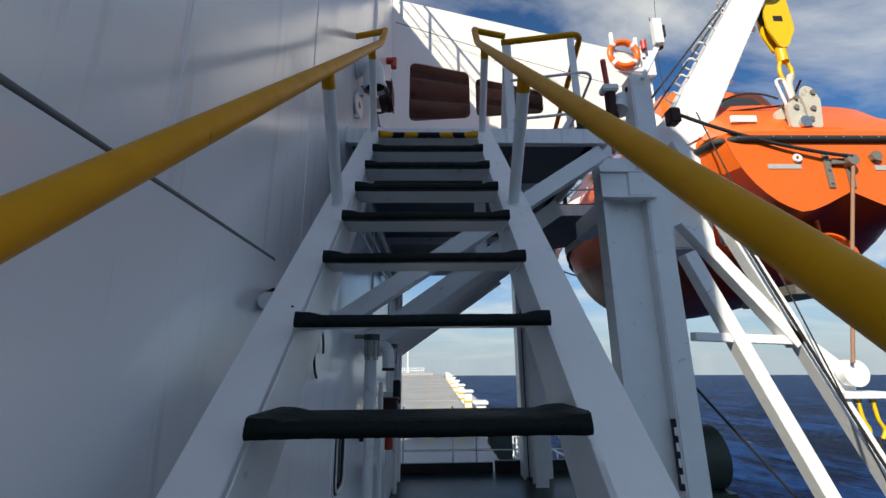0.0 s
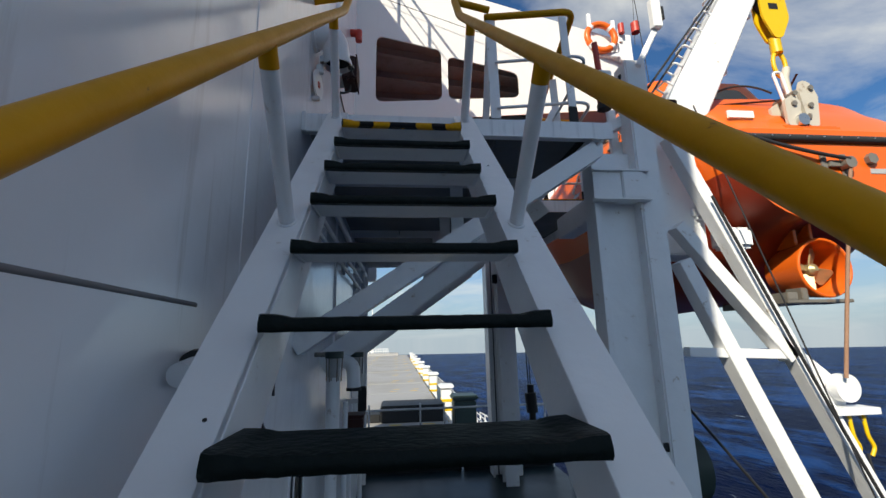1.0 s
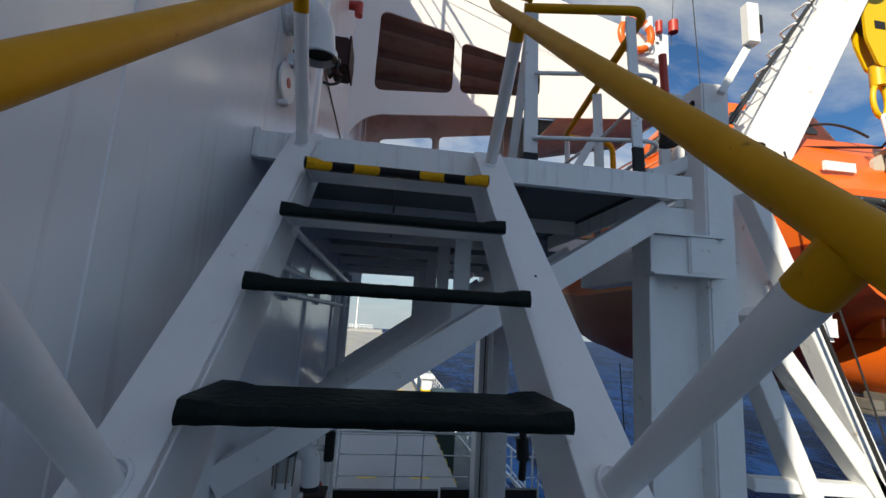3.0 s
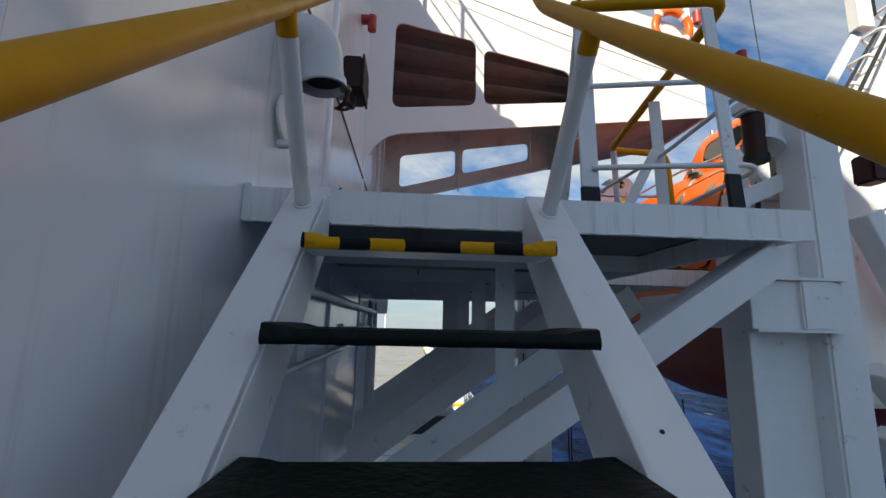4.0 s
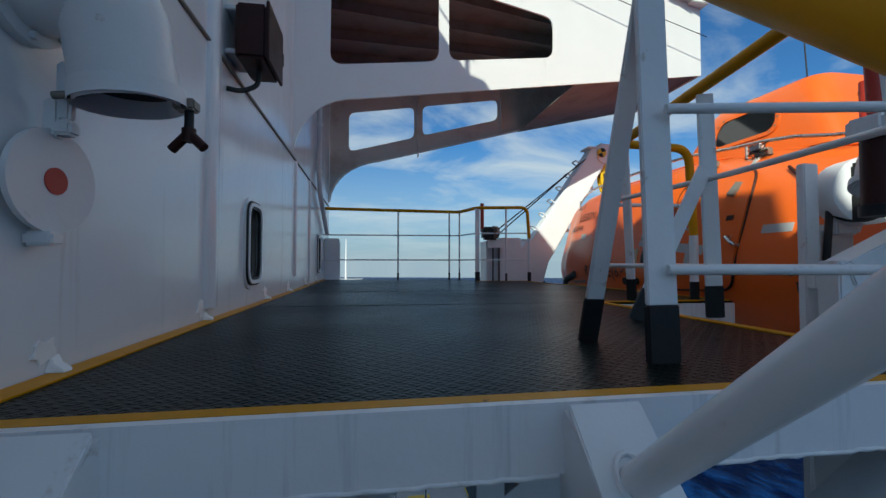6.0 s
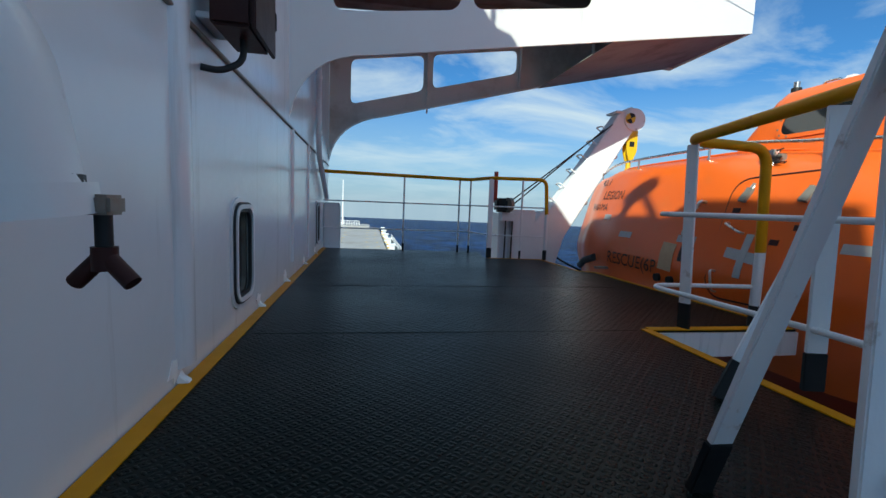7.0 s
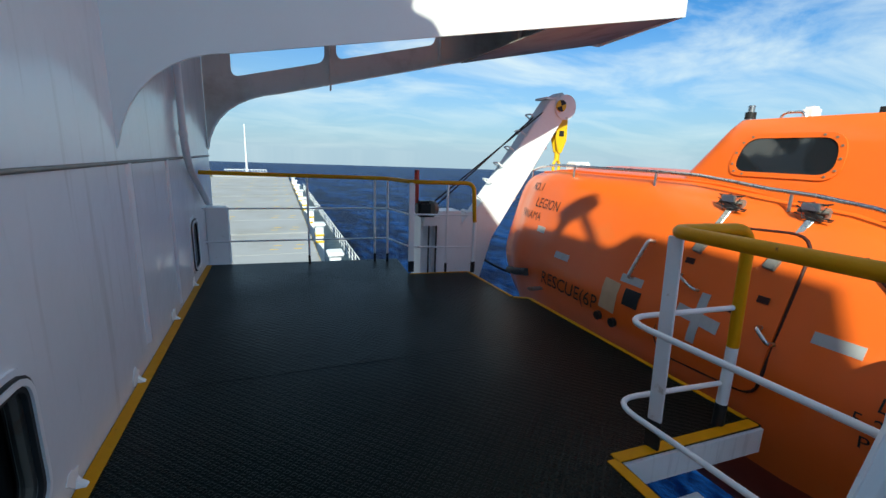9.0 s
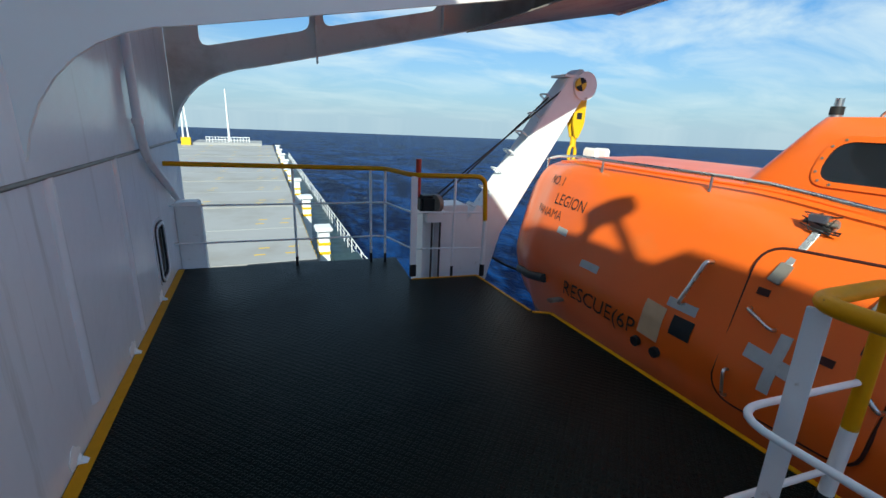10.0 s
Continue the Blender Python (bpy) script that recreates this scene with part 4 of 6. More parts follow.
part("ring", tubes(([(WX + 0.055, 1.345, -1.553), (WX + 0.055, 1.315, -1.557)], 0.052)), RUBBER, stub, "dark rubber ring", smooth=True)
part("bracket", boxes(((WX + 0.0005, 1.375, -1.58), (WX + 0.05, 1.40, -1.51))), WHITE2, stub, bevel=0.004)


# ---- lettering ----
def letters(text, size, place, parent, mat, name="lettering", spread=1.0):
    """Flat letters laid by place(u, v), u along the line and v up, as a thin mesh."""
    cu = bpy.data.curves.new("letters", 'FONT')
    cu.body, cu.size = text, size
    cu.space_character = spread
    cu.resolution_u = 3
    tmp = new("letters", cu)
    me = bpy.data.meshes.new_from_object(tmp.evaluated_get(bpy.context.evaluated_depsgraph_get()))
    bpy.data.objects.remove(tmp)
    for vt in me.vertices:
        vt.co = place(vt.co.x, vt.co.y)
    me.materials.clear()
    me.materials.append(mat)
    ob = new(name, me)
    ob.parent = parent
    ob["label"] = "black stencilled marking"
    return ob


sign = empty("wall_marking", "black stencilled word on the white wall", "sign")
letters("VENT", 0.10, lambda u, v: (WX + 0.004, 3.02 + u, 1.02 + v), sign, BLACK)


# ---- lifeboat ----
BX = 3.85
ST_W = [(3.02, 1.05), (3.10, 1.12), (3.45, 1.20), (4.2, 1.27), (5.4, 1.29), (6.5, 1.28), (7.1, 1.21), (7.6, 1.06), (8.0, 0.80), (8.25, 0.48), (8.40, 0.12)]
ST_T = [(3.02, 0.19), (3.25, 0.50), (3.6, 0.84), (4.0, 1.0), (4.6, 1.12), (5.5, 1.20), (7.0, 1.20), (7.6, 1.15), (7.95, 1.02), (8.25, 0.74), (8.40, 0.45)]
ST_B = [(3.02, -0.66), (3.35, -0.72), (3.8, -1.0), (4.4, -1.2), (6.0, -1.25), (7.0, -1.12), (7.7, -0.75), (8.1, -0.3), (8.40, 0.02)]
SEC = [(0.0, -1.0), (0.36, -0.97), (0.66, -0.80), (0.86, -0.50), (0.965, -0.18), (1.0, 0.0), (0.985, 0.14), (0.935, 0.32), (0.87, 0.58), (0.80, 0.80), (0.69, 0.915), (0.48, 0.97), (0.0, 1.0)]
ZG = 0.15                                     # height of the greatest beam


def boat_z(y, v):
    return ZG + v * (table(y, ST_T) - ZG if v > 0 else ZG - table(y, ST_B))


def tunnel(x, y, z):
    """The propeller tunnel: the bottom rises towards the stern along the middle."""
    k = max(0.0, 1 - abs(x - BX) / 0.46) * max(0.0, min(1.0, (3.9 - y) / 0.8))
    return z + 0.26 * k * max(0.0, min(1.0, (-0.25 - z) / 0.3))


def half(y, z):
    """Half the boat's width at the height z."""
    t, b = table(y, ST_T), table(y, ST_B)
    v = (z - ZG) / (t - ZG) if z > ZG else (z - ZG) / (ZG - b)
    v = max(-1, min(1, v))
    for (w0, v0), (w1, v1) in zip(SEC, SEC[1:]):
        if v <= v1:
            return table(y, ST_W) * lerp(w0, w1, (v - v0) / (v1 - v0))
    return 0.0


def skin(y, z, out=0.004):
    return Vector((BX - half(y, z) - out, y, z))


boat = empty("lifeboat", "orange enclosed rescue lifeboat hanging in its davits", "lifeboat", at=(0, 0, 0))
fine = []
for (w0, v0), (w1, v1) in zip(SEC, SEC[1:]):
    fine += [(lerp(w0, w1, k / 3), lerp(v0, v1, k / 3)) for k in range(3)]
fine.append(SEC[-1])
for _ in range(2):
    fine = [fine[0]] + [tuple((Vector(a) + Vector(b) * 2 + Vector(c)) / 4) for a, b, c in zip(fine, fine[1:], fine[2:])] + [fine[-1]]


def hull(v_low, v_high, name, mat, label):
    sec = [p for p in fine if v_low - 1e-6 <= p[1] <= v_high + 1e-6]
    full = sec
    bm = bmesh.new()
    rows = []
    n = 44
    for k in range(n + 1):
        y = lerp(3.02, 8.40, k / n)
        W = table(y, ST_W)
        left = [bm.verts.new((BX - w * W, y, tunnel(BX - w * W, y, boat_z(y, v)))) for w, v in full]
        right = [bm.verts.new((BX + w * W, y, tunnel(BX + w * W, y, boat_z(y, v)))) for w, v in full]
        rows.append((left, right))
    for (a, b), (c, d) in zip(rows, rows[1:]):
        for j in range(len(full) - 1):
            bm.faces.new((a[j], a[j + 1], c[j + 1], c[j]))
            bm.faces.new((b[j], d[j], d[j + 1], b[j + 1]))
    for k, flip in ((n, True),):
        lp = rows[k][0] + list(reversed(rows[k][1]))
        bm.faces.new(lp if not flip else list(reversed(lp)))
    bmesh.ops.remove_doubles(bm, verts=bm.verts, dist=0.0005)
    return part(name, bm, mat, boat, label, smooth=True)


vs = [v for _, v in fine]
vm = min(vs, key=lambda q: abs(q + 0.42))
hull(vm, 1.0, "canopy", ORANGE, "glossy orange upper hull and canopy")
hull(-1.0, vm, "lower_hull", LOWERH, "dull orange lower hull, darkened for shade")
# flat stern plate over both
bm = bmesh.new()
lp = [(BX - w * table(3.02, ST_W), boat_z(3.02, v)) for w, v in fine]
lp = [(x, tunnel(x, 3.02, z)) for x, z in lp]
lp = lp + [(2 * BX - x, z) for x, z in reversed(lp[1:-1])]
prism(bm, lp, [], lambda u, v: (u, 3.012, v), (0, 0.007, 0))
part("transom", bm, ORANGE, boat, "orange flat stern")
# stern fender in a moulded channel, and the bow fender
ZF = 0.10
pts = [(BX - half(y, ZF) - 0.004, y, ZF) for y in [lerp(3.75, 3.07, k / 8) for k in range(9)]]
pts += [(BX - 0.99 + (k + 0.5) * 1.98 / 10, 3.0, ZF) for k in range(10)]
pts += [(2 * BX - x, y, z) for x, y, z in reversed(pts[:9])]
part("fender", tubes((rounded(pts, 0.05, 3), 0.034)), RUBBER, boat, "black rubber fender", smooth=True)
pts = [skin(y, 0.12 - 0.25 * (y - 6.8), 0.012) for y in [lerp(6.85, 8.36, k / 10) for k in range(11)]]
pts += [(2 * BX - p.x, p.y, p.z) for p in reversed(pts)]
part("fender", tubes((pts, 0.04)), RUBBER, boat, "black rubber fender", smooth=True)

# steering cabin with its windows
def cab_ring(z):
    k = (z - 1.05) / 0.50
    x0, x1 = lerp(3.06, 3.17, k), lerp(4.64, 4.53, k)
    y0, y1 = lerp(4.18, 4.40, k), lerp(5.72, 5.36, k)
    return round_poly([(x0, y0), (x1, y0), (x1, y1), (x0, y1)], 0.16, 5)


bm = bmesh.new()
zs = [1.02, 1.2, 1.4, 1.50, 1.54, 1.56]
rows = []
for z in zs:
    rg = cab_ring(min(z, 1.5))
    s = 1 - max(0, z - 1.5) * 1.2
    cx, cy = 3.85, 4.88
    rows.append([bm.verts.new((cx + (x - cx) * s, cy + (y - cy) * s, z)) for x, y in rg])
for a, b in zip(rows, rows[1:]):
    for j in range(len(a)):
        bm.faces.new((a[j], a[(j + 1) % len(a)], b[(j + 1) % len(a)], b[j]))
bm.faces.new(rows[-1])
cabin = part("cabin", bm, ORANGE, boat, "orange steering cabin", smooth=True)
CX = lambda z: lerp(3.06, 3.17, (z - 1.05) / 0.5)


def cab_window(y0, y1, z0, z1):
    lp = round_poly([(y0, z0), (y1, z0), (y1 - 0.04, z1), (y0 + 0.02, z1)], 0.12, 8)
    cy, cz = (y0 + y1) / 2, (z0 + z1) / 2
    big = [(cy + (u - cy) * 1.13, cz + (v - cz) * 1.28) for u, v in lp]
    b = bmesh.new()
    prism(b, big, [lp], lambda u, v: (CX(v) - 0.010, u, v), (0.016, 0, 0))
    w = part("window", b, ORANGE, boat, "oval cabin window with a bolted orange rim", smooth=False)
    b = bmesh.new()
    prism(b, lp, [], lambda u, v: (CX(v) - 0.003, u, v), (0.004, 0, 0))
    part("pane", b, PANE, w, "dark glossy pane")
    for k in range(0, len(big), 3):
        u, v = [(p + q) / 2 for p, q in zip(big[k], lp[k])]
        part("bolt", disc(bmesh.new(), (CX(v) - 0.012, u, v), (1, 0, 0), 0.007, 0.006, 8), GALV, w)


PANE = material("dark_cabin_pane", (0.012, 0.015, 0.018), 0.06, var=0.1, bump=0.02, rvar=0.03, spec=0.7)
cab_window(4.65, 5.23, 1.225, 1.435)
bm = bmesh.new()
lp = round_poly([(3.35, 1.24), (4.35, 1.24), (4.30, 1.42), (3.40, 1.42)], 0.07)
prism(bm, lp, [], lambda u, v: (u, lerp(5.72, 5.36, (v - 1.05) / 0.5) + 0.002, v), (0, 0.005, 0))
part("window", bm, PANE, boat)
bm = bmesh.new()
prism(bm, lp, [], lambda u, v: (u, lerp(4.18, 4.40, (v - 1.05) / 0.5) - 0.008, v), (0, 0.006, 0))
part("window", bm, PANE, boat)

# beacon, lamp and aerial on the cabin roof
part("beacon", tubes(([(3.33, 5.33, 1.50), (3.33, 5.33, 1.575)], 0.032)), STEEL, boat, "clear topped beacon lamp", smooth=True)
part("beacon_dome", tubes(([(3.33, 5.33, 1.62), (3.33, 5.33, 1.665)], 0.022)), STEEL, boat, smooth=True)
part("beacon_band", tubes(([(3.33, 5.33, 1.575), (3.33, 5.33, 1.62)], 0.034)), BLACK, boat, smooth=True)
part("searchlight", boxes(((3.40, 4.98, 1.55), (3.48, 5.06, 1.64))), WHITE2, boat, bevel=0.015)
part("handle", tubes((rounded([(3.30, 5.12, 1.54), (3.30, 5.10, 1.60), (3.30, 4.98, 1.60), (3.30, 4.96, 1.54)], 0.04), 0.008)), STEEL, boat, smooth=True)
part("aerial", tubes(([(3.33, 4.60, 1.54), (3.33, 4.60, 1.60)], 0.028), ([(3.33, 4.60, 1.58), (3.31, 4.66, 2.95)], 0.005)), BLACK, boat, "thin black whip aerial", smooth=True)

# grab rail along the canopy
def shoulder(y, out):
    z = boat_z(y, 0.91)
    return Vector((BX - half(y, z) - 0.01, y, z + out))


rail = part("grab_rail", tubes(([shoulder(lerp(3.9, 7.75, k / 16), 0.085) for k in range(17)], 0.013)), STEEL, boat, "polished steel grab rail", smooth=True)
for y in (3.95, 4.75, 5.7, 6.7, 7.7):
    part("stanchion", tubes(([shoulder(y, -0.02), shoulder(y, 0.085)], 0.010)), STEEL, rail, smooth=True)
part("toe_rail", tubes(([shoulder(lerp(3.9, 7.6, k / 16), 0.004) + Vector((0.13, 0, 0.03)) for k in range(17)], 0.010)), ORANGE, boat, smooth=True)

# side door: a raised panel with a dark groove
def on_skin(loop, out, name, mat, parent, label="", depth=0.004, steps=3):
    """A thin patch laid on the boat's side; the loop is (y, z)."""
    b = bmesh.new()
    dense = []
    for (u0, v0), (u1, v1) in zip(loop, loop[1:] + loop[:1]):
        m = max(1, min(8, int(math.hypot(u1 - u0, v1 - v0) / 0.06)))
        dense += [(lerp(u0, u1, k / m), lerp(v0, v1, k / m)) for k in range(m)]
    cu, cv = sum(p[0] for p in dense) / len(dense), sum(p[1] for p in dense) / len(dense)
    rings = []
    for f in [1.0 - k / 6 for k in range(6)]:
        rings.append([b.verts.new(skin(cu + (u - cu) * f, cv + (v - cv) * f, out)) for u, v in dense])
    for r0, r1 in zip(rings, rings[1:]):
        for j in range(len(dense)):
            b.faces.new((r0[j], r0[(j + 1) % len(dense)], r1[(j + 1) % len(dense)], r1[j]))
    b.faces.new(rings[-1])
    base = [b.verts.new(skin(u, v, out - depth)) for u, v in dense]
    for j in range(len(dense)):
        b.faces.new((rings[0][j], base[j], base[(j + 1) % len(dense)], rings[0][(j + 1) % len(dense)]))
    return part(name, b, mat, parent, label, smooth=True)


D = [(4.50, 0.06), (5.16, 0.03), (5.20, 0.88), (4.52, 0.92)]
door = on_skin(round_poly(D, 0.13, 6), 0.014, "door", ORANGE, boat, "orange side door with rounded corners", depth=0.016)
lp = round_poly(D, 0.13, 6)
part("door_seal", tubes(([skin(4.85 + (u - 4.85) * 1.015, 0.47 + (v - 0.47) * 1.012, 0.006) for u, v in lp + lp[:1]], 0.009)), BROWN, door, "dark door seal", smooth=True)
# cross of reflective tape and other strips
for lp in ([(4.78, 0.30), (5.06, 0.33), (5.06, 0.40), (4.78, 0.37)], [(4.89, 0.20), (4.945, 0.20), (4.945, 0.50), (4.89, 0.50)]):
    on_skin(lp, 0.0185 if lp[0][0] < 4.85 else 0.0195, "reflective_tape", TAPE, door, "silver reflective cross")
for y0, y1, z in ((6.22, 6.42, 0.40), (5.38, 5.58, 0.42), (6.72, 6.88, 0.56), (4.16, 4.36, 0.46), (3.82, 4.06, 0.43), (3.55, 3.7, 0.40)):
    on_skin([(y0, z - 0.028), (y1, z - 0.028), (y1, z + 0.028), (y0, z + 0.028)], 0.004, "reflective_tape", TAPE, boat, "silver reflective strip")
on_skin([(5.56, 0.14), (5.72, 0.15), (5.72, 0.38), (5.56, 0.37)], 0.006, "notice", PAPER, boat, "weathered tan notice")
on_skin([(5.36, 0.24), (5.50, 0.24), (5.50, 0.36), (5.36, 0.36)], 0.006, "socket", BLACK, boat, "dark square socket cover")
for y in (5.72, 5.56):
    b = bmesh.new(); c = skin(y, 0.07, 0.012)
    part("socket_cap", disc(b, c, (1, 0, 0.15), 0.035, 0.03), BLACK, boat, "round black socket cap", smooth=True)
for y, z in ((4.62, 0.56), (5.10, 0.66), (4.74, 0.46)):
    on_skin([(y - 0.03, z - 0.018), (y + 0.03, z - 0.018), (y + 0.03, z + 0.018), (y - 0.03, z + 0.018)], 0.019, "plate", BROWN, door)
# handles and latches
def grab(y0, z0, y1, z1, r=0.013, parent=None, mat=STEEL):
    a, c = skin(y0, z0, 0.0), skin(y1, z1, 0.0)
    o = Vector((-0.055, 0, 0.01))
    part("handle", tubes((rounded([a, a + o, c + o, c], 0.03), r)), mat, parent, "polished steel handle", smooth=True)


grab(5.42, 0.72, 5.48, 0.44, parent=boat)
grab(5.10, 0.22, 5.08, 0.07, 0.009, parent=door)
grab(5.12, 0.56, 4.98, 0.50, 0.009, parent=door)
grab(4.58, 0.42, 4.50, 0.36, 0.012, parent=door)
for y in (5.02, 4.60):
    t, u = skin(y, 1.02, 0.025), skin(y + 0.05, 0.74, 0.03)
    b = bmesh.new()
    beam(b, t, u, 0.036, 0.014, (1, 0, 0))
    la = part("latch", b, STEEL, boat, "weathered steel door latch", bevel=0.003)
    part("hinge_block", boxes(((t.x - 0.02, y - 0.05, 1.0), (t.x + 0.05, y + 0.05, 1.06))), GALV, la, bevel=0.008)
    part("hinge_plate", boxes(((t.x - 0.055, y - 0.04, 1.045), (t.x - 0.005, y + 0.05, 1.085))), STEEL, la, "bright steel block", bevel=0.006)
    part("pin", tubes(([t + Vector((-0.02, -0.075, 0.02)), t + Vector((-0.02, 0.075, 0.02))], 0.012)), GALV, la, smooth=True)
    part("pad", boxes(((t.x + 0.0, y - 0.085, 0.965), (t.x + 0.04, y + 0.085, 1.005))), BLACK, la, "dark rubber pad", bevel=0.01)
    w2 = bmesh.new()
    beam(w2, u.lerp(t, 0.28), u + (u - t) * 0.06, 0.062, 0.024, (1, 0, 0))
    part("foot_plate", w2, GALV, la, bevel=0.004)
    part("lashing", tubes(([t + Vector((-0.03, 0.09 * math.sin(q * 1.9), 0.02 + 0.05 * math.cos(q * 1.1))) for q in range(14)], 0.004)), WIRE, la, "thin wire lashing", smooth=True)
part("bolt", disc(bmesh.new(), skin(4.06, 0.66, 0.01), (1, 0, 0), 0.022, 0.03), GALV, boat, smooth=True)
bm = bmesh.new()
beam(bm, skin(6.55, 0.03, 0.0), skin(6.55, 0.03, 0.14), 0.06, 0.025)
part("cleat", bm, GALV, boat, "rusty steel cleat", bevel=0.006)
# markings on the bow quarter and side: letters run towards the stern
mark = lambda y0, z0, drop=0.0: (lambda u, v: skin(y0 - u, z0 + v - drop * u, 0.006))
letters("RESCUE(6P", 0.165, mark(6.54, 0.10), boat, BLACK)
letters("NO.1", 0.115, mark(7.30, 0.92), boat, BLACK)
letters("LEGION", 0.135, mark(7.08, 0.76), boat, BLACK)
letters("PANAMA", 0.115, mark(7.36, 0.63), boat, BLACK)
letters("LXB", 0.09, mark(4.05, 0.26), boat, BLACK, spread=1.1)
letters("5.28X2.", 0.09, mark(4.12, 0.165), boat, BLACK, spread=1.1)
letters("PERS", 0.09, mark(4.08, 0.07), boat, BLACK, spread=1.1)

# stern: propeller nozzle, rudder gear, plates
NX, NZ = 3.80, -0.96
noz = part("propeller_nozzle", tube(bmesh.new(), [(NX, 3.28, NZ), (NX, 3.66, NZ)], lambda t: 0.262 - 0.04 * t, 32, caps=False), ORANGE, boat, "orange propeller nozzle ring", smooth=True)
part("liner", tube(bmesh.new(), [(NX, 3.28, NZ), (NX, 3.66, NZ)], lambda t: 0.236 - 0.04 * t, 32, caps=False), ORANGE, noz, smooth=True)
part("rim", tube(bmesh.new(), [Vector((NX, 3.28, NZ)) + Vector((0.249 * math.cos(a), 0, 0.249 * math.sin(a))) for a in [2 * math.pi * k / 32 for k in range(33)]], 0.014, 8, caps=False), ORANGE, noz, smooth=True)
bm = bmesh.new()
for a in range(4):
    q = Matrix.Translation((NX, 3.42, NZ)) @ Matrix.Rotation(a * math.pi / 2 + 0.4, 4, 'Y') @ Matrix.Rotation(0.6, 4, 'Z')
    lpv = round_poly([(-0.03, 0.02), (0.03, 0.02), (0.10, 0.19), (-0.08, 0.20)], 0.05)
    prism(bm, lpv, [], lambda u, v: q @ Vector((u, 0, v)), q.to_3x3() @ Vector((0, 0.012, 0)))
part("propeller", bm, BRASS, noz, "dull brass propeller")
part("hub", tube(bmesh.new(), [(NX, 3.35, NZ), (NX, 3.38, NZ), (NX, 3.50, NZ)], lambda t: 0.02 + 0.03 * min(1, 2 * t), 16), BRASS, noz, smooth=True)
part("shaft", tubes(([(NX, 3.48, NZ), (NX, 4.1, NZ)], 0.035)), GALV, noz, smooth=True)
part("nozzle_strut", boxes(((NX - 0.02, 3.34, -0.72), (NX + 0.02, 3.60, -0.48)), ((NX - 0.16, 3.36, -0.76), (NX - 0.12, 3.58, -0.50))), ORANGE, noz, bevel=0.006)
part("skeg", boxes(((NX - 0.42, 3.26, -1.265), (NX + 0.20, 3.52, -1.235)), ((NX - 0.03, 3.50, -1.26), (NX + 0.03, 4.5, -1.19)), ((NX - 0.40, 3.28, -1.234), (NX - 0.30, 3.48, -1.17)), ((NX - 0.24, 3.30, -1.234), (NX - 0.18, 3.46, -1.13))), GALV, boat, "grey keel guard plate", bevel=0.006)
# pin bracket: two bolted straps joined by a bar, with a round knob
for x in (3.685, 3.872):
    st = part("stern_plate", boxes(((x - 0.028, 2.996, -0.37), (x + 0.028, 3.011, -0.035))), GALV, boat, "dull steel strap", bevel=0.003)
    for z in (-0.07, -0.20, -0.325):
        part("bolt", disc(bmesh.new(), (x, 2.991, z), (0, 1, 0), 0.013, 0.012, 6), GALV, st)
part("bracket_bar", boxes(((3.713, 2.975, -0.155), (3.844, 3.005, -0.10))), GALV, boat, "dull steel bar", bevel=0.004)
part("bracket_knob", disc(bmesh.new(), (3.862, 2.965, -0.13), (0, 1, 0), 0.052, 0.07, 20), GALV, boat, "dull steel knob", smooth=True)
for x0, x1, z in ((3.15, 3.45, -0.165), (4.12, 4.42, -0.178)):
    part("reflective_tape", boxes(((x0, 3.006, z - 0.022), (x1, 3.0118, z + 0.022))), TAPE, boat, "silver reflective strip")
part("eye", tube(bmesh.new(), [(3.424 + 0.028 * math.cos(a), 3.0, -0.09 + 0.028 * math.sin(a)) for a in [2 * math.pi * k / 20 for k in range(21)]], 0.014, 10, caps=False), WHITE2, boat, "white eye ring", smooth=True)
part("stern_bolt", disc(bmesh.new(), (4.13, 2.995, -0.075), (0, 1, 0), 0.05, 0.05, 6), GALV, boat, "rusty hexagonal plug")
# release hook on its ledge
part("hook_ledge", boxes(((3.42, 3.04, 0.10), (3.98, 3.36, 0.255))), ORANGE, boat, "orange hook ledge with rust stains", bevel=0.02)
bm = bmesh.new()
for y0 in (3.06, 3.20):
    prism(bm, round_poly([(3.50, 0.255), (3.62, 0.255), (3.66, 0.48), (3.60, 0.56), (3.50, 0.50)], 0.03), [], lambda u, v: (u, y0, v), (0, 0.03, 0))
    prism(bm, round_poly([(3.70, 0.255), (3.80, 0.255), (3.84, 0.55), (3.78, 0.68), (3.70, 0.70), (3.66, 0.60)], 0.03), [], lambda u, v: (u, y0, v), (0, 0.03, 0))
hook = part("release_hook", bm, CREAMP, boat, "cream painted release hook", bevel=0.006)
part("hook_block", boxes(((3.58, 3.091, 0.30), (3.74, 3.199, 0.52))), CREAMP, hook, bevel=0.015)
part("hook_drum", disc(bmesh.new(), (3.62, 3.05, 0.30), (0, 1, 0), 0.055, 0.05, 20), STEEL, hook, "bare steel drum", smooth=True)
for x, z in ((3.58, 0.46), (3.74, 0.45), (3.77, 0.62), (3.70, 0.34)):
    part("hook_bolt", disc(bmesh.new(), (x, 3.052, z), (0, 1, 0), 0.024, 0.02, 12), GALV, hook, "dull steel bolt", smooth=True)
part("hook_pin", tubes(([(3.60, 3.04, 0.56), (3.60, 3.25, 0.56)], 0.025)), GALV, hook, smooth=True)
part("lifting_ring", tubes(([(3.66, 3.16, 0.60), (3.70, 3.20, 0.80), (3.78, 3.24, 0.93)], 0.034)), CREAMP, hook, "cream lifting shackle", smooth=True)
part("bail", tubes((rounded([(3.56, 3.12, 0.50), (3.50, 3.12, 0.80), (3.58, 3.12, 0.81), (3.62, 3.12, 0.56)], 0.04), 0.013)), WHITE2, hook, smooth=True)
